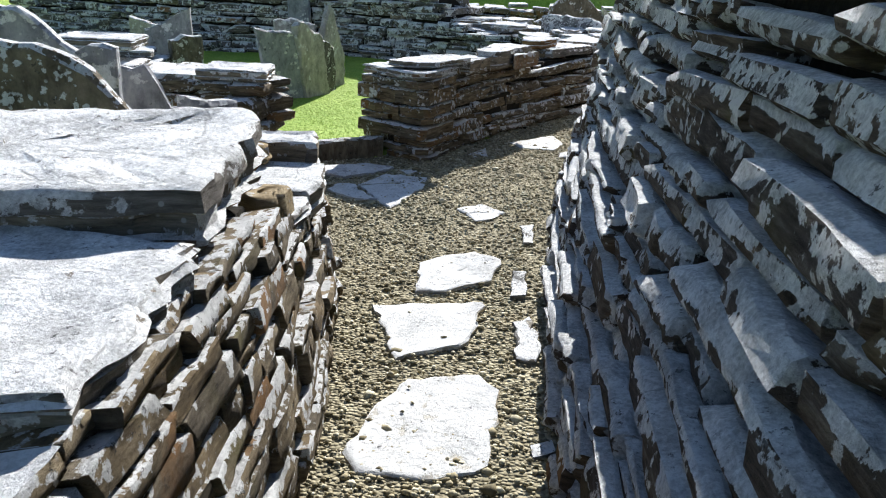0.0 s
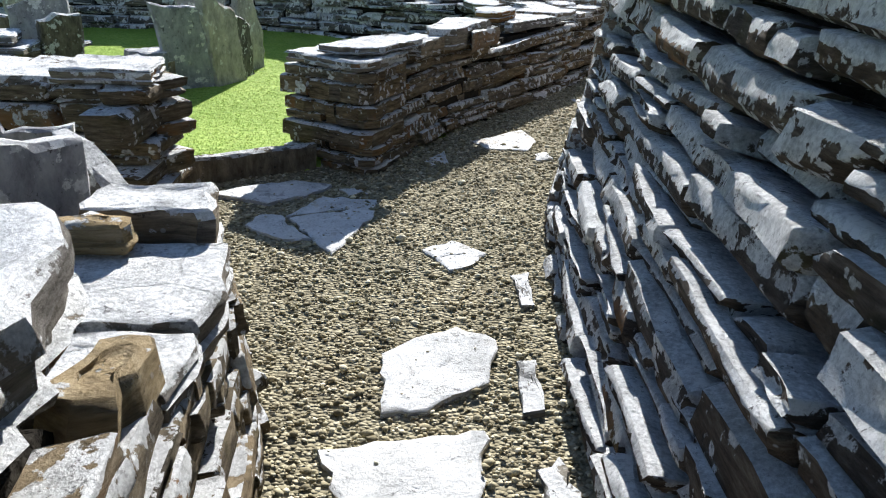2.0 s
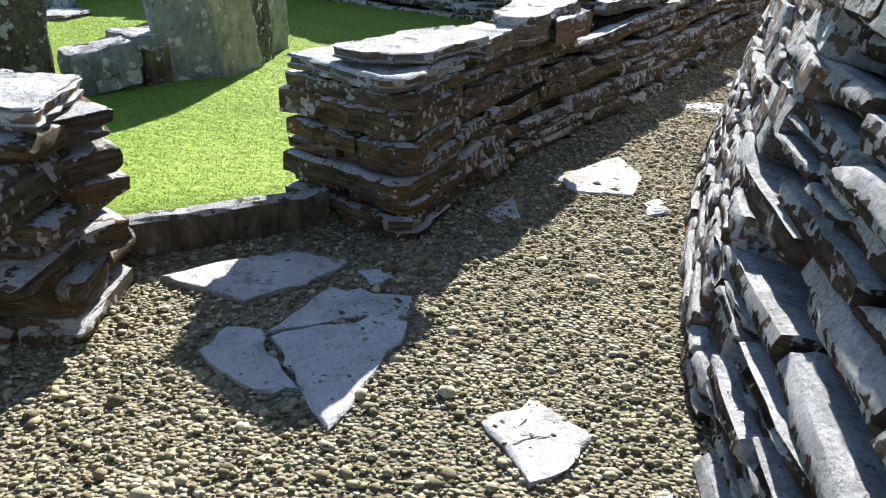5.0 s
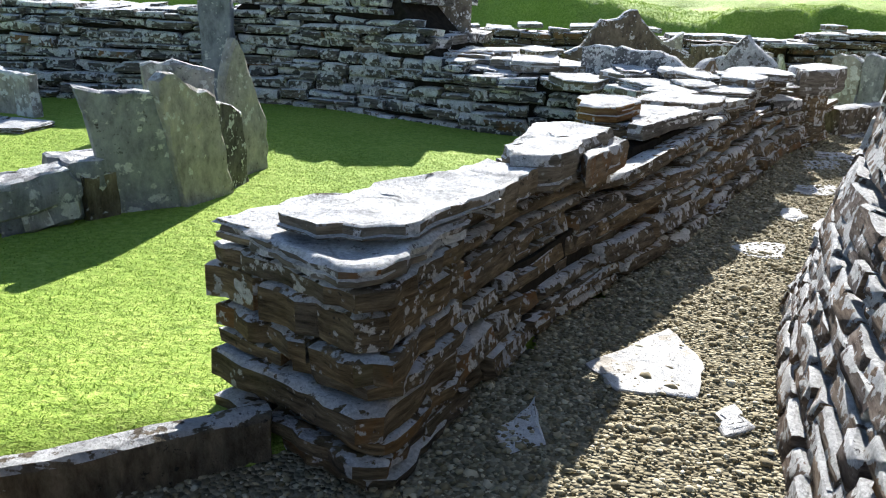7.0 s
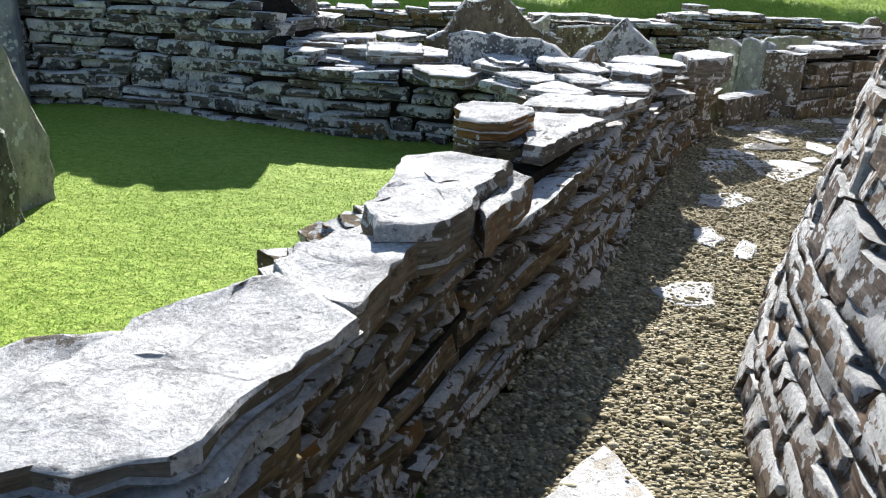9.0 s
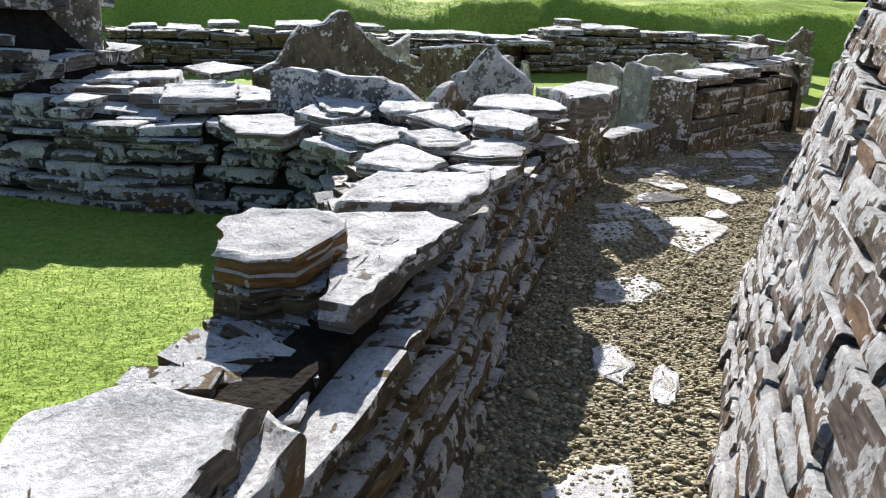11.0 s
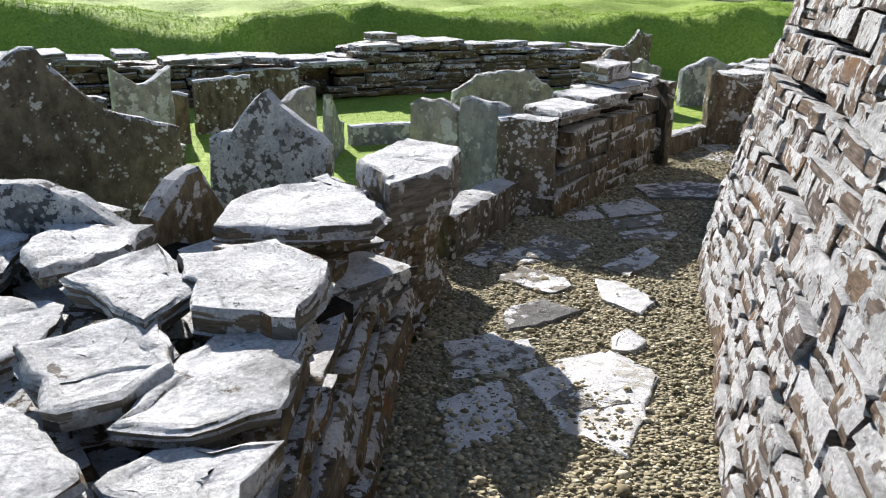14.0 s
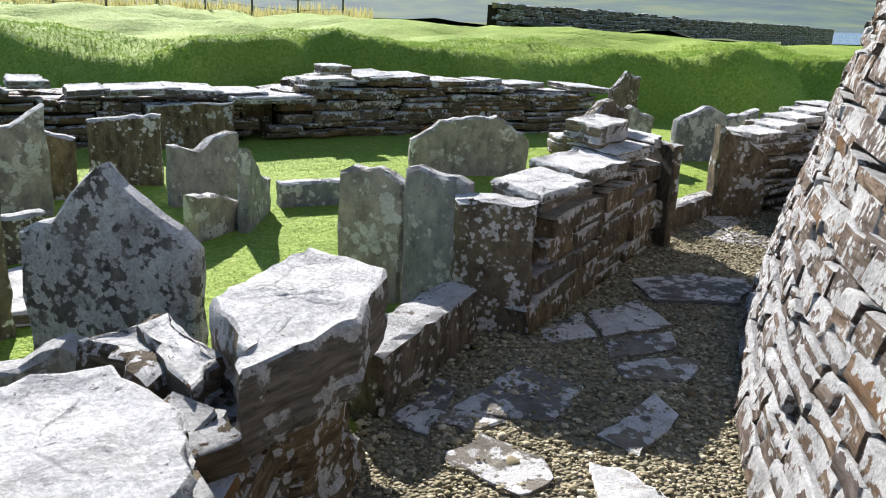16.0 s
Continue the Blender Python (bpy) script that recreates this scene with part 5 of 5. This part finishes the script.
slab("flagstone", [(4.15, 11.41), (4.3, 11.44), (4.28, 11.31), (4.16, 11.25), (4.07, 11.3)], -0.05, 0.005, 330, M_FLAG, "pale worn flagstone let into the gravel", "flagstone", "path flagstones", ragged=0.014, levels=1, ledges=0.003)
slab("flagstone", [(4.34, 12.55), (4.86, 12.77), (5.0, 12.47), (4.68, 12.3)], -0.05, 0.006, 331, M_SLATE, "grey worn flagstone let into the gravel", "flagstone", "path flagstones", ragged=0.014, levels=1, ledges=0.003)
slab("flagstone", [(4.74, 12.14), (5.23, 12.28), (5.18, 12.1), (4.79, 11.95)], -0.05, 0.003, 332, M_SLATE, "grey worn flagstone let into the gravel", "flagstone", "path flagstones", ragged=0.014, levels=1, ledges=0.003)
slab("flagstone", [(5.28, 12.6), (5.62, 12.52), (5.7, 12.41), (5.47, 12.3), (5.22, 12.45)], -0.05, 0.004, 333, M_SLATE, "grey worn flagstone let into the gravel", "flagstone", "path flagstones", ragged=0.014, levels=1, ledges=0.003)
slab("flagstone", [(6.28, 13.45), (6.62, 13.38), (6.97, 13.14), (6.56, 12.85), (6.12, 13.12)], -0.05, 0.005, 334, M_SLATE, "grey worn flagstone let into the gravel", "flagstone", "path flagstones", ragged=0.014, levels=1, ledges=0.003)
slab("flagstone", [(5.61, 13.13), (6.04, 13.15), (5.92, 12.79), (5.45, 12.84)], -0.05, 0.006, 335, M_SLATE, "grey worn flagstone let into the gravel", "flagstone", "path flagstones", ragged=0.014, levels=1, ledges=0.003)
slab("flagstone", [(5.43, 12.8), (5.85, 12.75), (5.71, 12.57), (5.31, 12.64)], -0.05, 0.003, 336, M_SLATE, "grey worn flagstone let into the gravel", "flagstone", "path flagstones", ragged=0.014, levels=1, ledges=0.003)
slab("flagstone", [(3.47, 11.73), (3.72, 11.71), (3.73, 11.4), (3.52, 11.4), (3.35, 11.47)], -0.05, 0.004, 337, M_SLATE, "grey worn flagstone let into the gravel", "flagstone", "path flagstones", ragged=0.014, levels=1, ledges=0.003)
slab("flagstone", [(3.51, 11.08), (3.7, 11.14), (3.82, 10.91), (3.58, 10.97)], -0.05, 0.005, 338, M_SLATE, "grey worn flagstone let into the gravel", "flagstone", "path flagstones", ragged=0.014, levels=1, ledges=0.003)
slab("flagstone", [(4.11, 12.57), (4.46, 12.83), (4.5, 12.71), (4.16, 12.42)], -0.05, 0.006, 339, M_SLATE, "grey worn flagstone let into the gravel", "flagstone", "path flagstones", ragged=0.014, levels=1, ledges=0.003)
slab("flagstone", [(5.21, 13.05), (5.58, 13.15), (5.44, 12.88), (5.17, 12.89)], -0.05, 0.003, 340, M_SLATE, "grey worn flagstone let into the gravel", "flagstone", "path flagstones", ragged=0.014, levels=1, ledges=0.003)
slab("flagstone", [(7.96, 14.36), (8.39, 14.45), (8.21, 14.13), (7.84, 13.96)], -0.05, 0.004, 341, M_SLATE, "grey worn flagstone let into the gravel", "flagstone", "path flagstones", ragged=0.014, levels=1, ledges=0.003)
slab("flagstone", [(7.51, 14.17), (7.89, 13.94), (8.08, 13.62), (7.75, 13.45), (7.57, 13.74)], -0.05, 0.005, 342, M_SLATE, "grey worn flagstone let into the gravel", "flagstone", "path flagstones", ragged=0.014, levels=1, ledges=0.003)
slab("flagstone", [(6.26, 13.38), (6.77, 13.33), (6.91, 12.99), (6.51, 12.9), (6.14, 13.17)], -0.05, 0.006, 343, M_SLATE, "grey worn flagstone let into the gravel", "flagstone", "path flagstones", ragged=0.014, levels=1, ledges=0.003)
slab("flagstone", [(4.11, 12.62), (4.35, 12.76), (4.33, 12.55), (4.16, 12.47)], -0.05, 0.003, 344, M_SLATE, "grey worn flagstone let into the gravel", "flagstone", "path flagstones", ragged=0.014, levels=1, ledges=0.003)
slab("flagstone", [(0.38, 4.04), (0.46, 4.06), (0.43, 3.7), (0.35, 3.69)], -0.05, 0.004, 345, M_SLATE, "grey worn flagstone let into the gravel", "flagstone", "path flagstones", ragged=0.014, levels=1, ledges=0.003)
slab("flagstone", [(0.34, 3.39), (0.42, 3.46), (0.46, 3.17), (0.42, 3.01), (0.33, 3.03)], -0.05, 0.005, 346, M_SLATE, "grey worn flagstone let into the gravel", "flagstone", "path flagstones", ragged=0.014, levels=1, ledges=0.003)
slab("flagstone", [(0.48, 4.82), (0.58, 4.86), (0.54, 4.49), (0.48, 4.5)], -0.05, 0.006, 347, M_SLATE, "grey worn flagstone let into the gravel", "flagstone", "path flagstones", ragged=0.014, levels=1, ledges=0.003)
slab("flagstone", [(0.33, 2.38), (0.42, 2.44), (0.42, 2.35), (0.33, 2.3)], -0.05, 0.003, 348, M_SLATE, "grey worn flagstone let into the gravel", "flagstone", "path flagstones", ragged=0.014, levels=1, ledges=0.003)

# ---------------------------------------------------------------- loose small pieces
def scatter(name, count, box, size, seed, test, z_of, material, label, category):
    """Angular pebbles in one mesh."""
    rng = np.random.default_rng(seed)
    x = rng.uniform(box[0], box[1], count)
    y = rng.uniform(box[2], box[3], count)
    ok = test(x, y)
    x, y = x[ok], y[ok]
    n = len(x)
    base = np.array([(0, 0, 1), (.9, 0, .25), (.28, .85, .25), (-.72, .53, .25), (-.72, -.53, .25), (.28, -.85, .25), (.5, .4, -.6), (-.5, .4, -.6), (0, -.6, -.6)])
    tris = np.array([(0, 1, 2), (0, 2, 3), (0, 3, 4), (0, 4, 5), (0, 5, 1), (1, 6, 2), (2, 7, 3), (3, 7, 4), (4, 8, 5), (5, 8, 1), (1, 8, 6), (2, 6, 7), (4, 7, 8)])
    s = size * rng.lognormal(0, 0.45, n)
    a = rng.uniform(0, 6.283, n)
    pts = base[None] * (1 + rng.uniform(-.3, .3, (n, 9, 3))) * s[:, None, None] * np.stack([rng.uniform(.8, 1.4, n), rng.uniform(.7, 1.1, n), rng.uniform(.40, .65, n)], 1)[:, None]
    ca, sa = np.cos(a)[:, None], np.sin(a)[:, None]
    out = np.empty_like(pts)
    out[..., 0] = pts[..., 0] * ca - pts[..., 1] * sa + x[:, None]
    out[..., 1] = pts[..., 0] * sa + pts[..., 1] * ca + y[:, None]
    z = z_of(x, y)
    out[..., 2] = pts[..., 2] + (z + rng.uniform(-.40, .08, n) * s)[:, None]
    faces = (tris[None] + (np.arange(n) * 9)[:, None, None]).reshape(-1, 3)
    me = bpy.data.meshes.new(name)
    me.vertices.add(n * 9)
    me.vertices.foreach_set("co", out.reshape(-1))
    me.loops.add(faces.size)
    me.polygons.add(len(faces))
    me.loops.foreach_set("vertex_index", faces.reshape(-1).astype(np.int32))
    me.polygons.foreach_set("loop_start", np.arange(0, faces.size, 3, dtype=np.int32))
    me.update(calc_edges=True)
    return thing(name, me, material, label, category, kind="stuff")


scatter("gravel", 230000, (-1.6, 9.5, 1.0, 14.6), 0.0088, 3, lambda x, y: many_inside(x, y) & (x < TOWER_X(y) + 0.15), lambda x, y: 0.012 * np.sin(x * 2.1 + 1) * np.sin(y * 1.3) - 0.004, M_PEBBLE, "loose tan angular gravel on the path", "gravel")


def turf(name, count, box, seed, test, label, tall=(.006, .018), wide=(.003, .006), rolling=False):
    """Short blades of grass in one mesh."""
    rng = np.random.default_rng(seed)
    x, y = rng.uniform(box[0], box[1], count), rng.uniform(box[2], box[3], count)
    ok = test(x, y)
    x, y = x[ok], y[ok]
    n = len(x)
    a, w, h = rng.uniform(0, 6.283, n), rng.uniform(*wide, n), rng.uniform(*tall, n)
    z = -0.024 + 0.02 * np.sin(x * 0.9) * np.cos(y * 0.7) + np.where((x > -2.2) & (x < 0.6) & (y > 6.1) & (y < 8.2), 0.12 * (1 - (y - 6.1) / 2.1), 0.0)
    if rolling:
        z = np.array([land(p, q) for p, q in zip(x, y)]) - 0.01
    lean = rng.normal(0, tall[1] * 0.8, (n, 2))
    co = np.stack([np.stack([x - w * np.cos(a), y - w * np.sin(a), z], 1), np.stack([x + w * np.cos(a), y + w * np.sin(a), z], 1), np.stack([x + lean[:, 0], y + lean[:, 1], z + h], 1)], 1)
    me = bpy.data.meshes.new(name)
    me.vertices.add(n * 3)
    me.vertices.foreach_set("co", co.reshape(-1))
    me.loops.add(n * 3)
    me.polygons.add(n)
    me.loops.foreach_set("vertex_index", np.arange(n * 3, dtype=np.int32))
    me.polygons.foreach_set("loop_start", np.arange(0, n * 3, 3, dtype=np.int32))
    me.update(calc_edges=True)
    return thing(name, me, M_BLADE, label, "grass", kind="stuff")


def court_lawn(x, y):
    return ~many_inside(x, y) & (x < np.interp(y, [6.3, 7.0, 8.1, 9.1, 10.3, 12.0], [-0.7, -0.45, 0.25, 0.85, 1.3, 0.9]))


turf("lawn_grass", 150000, (-4.5, 1.4, 6.2, 13.2), 5, court_lawn, "short bright mown grass of the court")
turf("cell_grass", 60000, (2.8, 9.5, 13.6, 18.6), 6, lambda x, y: ~many_inside(x, y), "short bright mown grass between the cells")


def on_path_near(x, y):
    return many_inside(x, y) & (x < TOWER_X(y) - 0.05)


scatter("loose_pebbles", 2600, (-1.2, 7.5, 1.6, 14.0), 0.009, 9, on_path_near, lambda x, y: 0.008 + 0 * x, M_PEBBLE, "scattered pebbles kicked onto the flagstones", "gravel")


def on_bank(x, y):
    d = y - (23.0 - 0.33 * x + 0.75 * np.sin(x * 0.75 + 0.9) + 0.4 * np.sin(x * 1.7) + 0.2 * np.sin(x * 4.1))
    return (d > -0.1) & (d < 3.2)


turf("bank_grass", 190000, (-5, 18, 15.5, 27), 7, on_bank, "rough tufted grass on the bank", (.02, .06), (.006, .012), True)
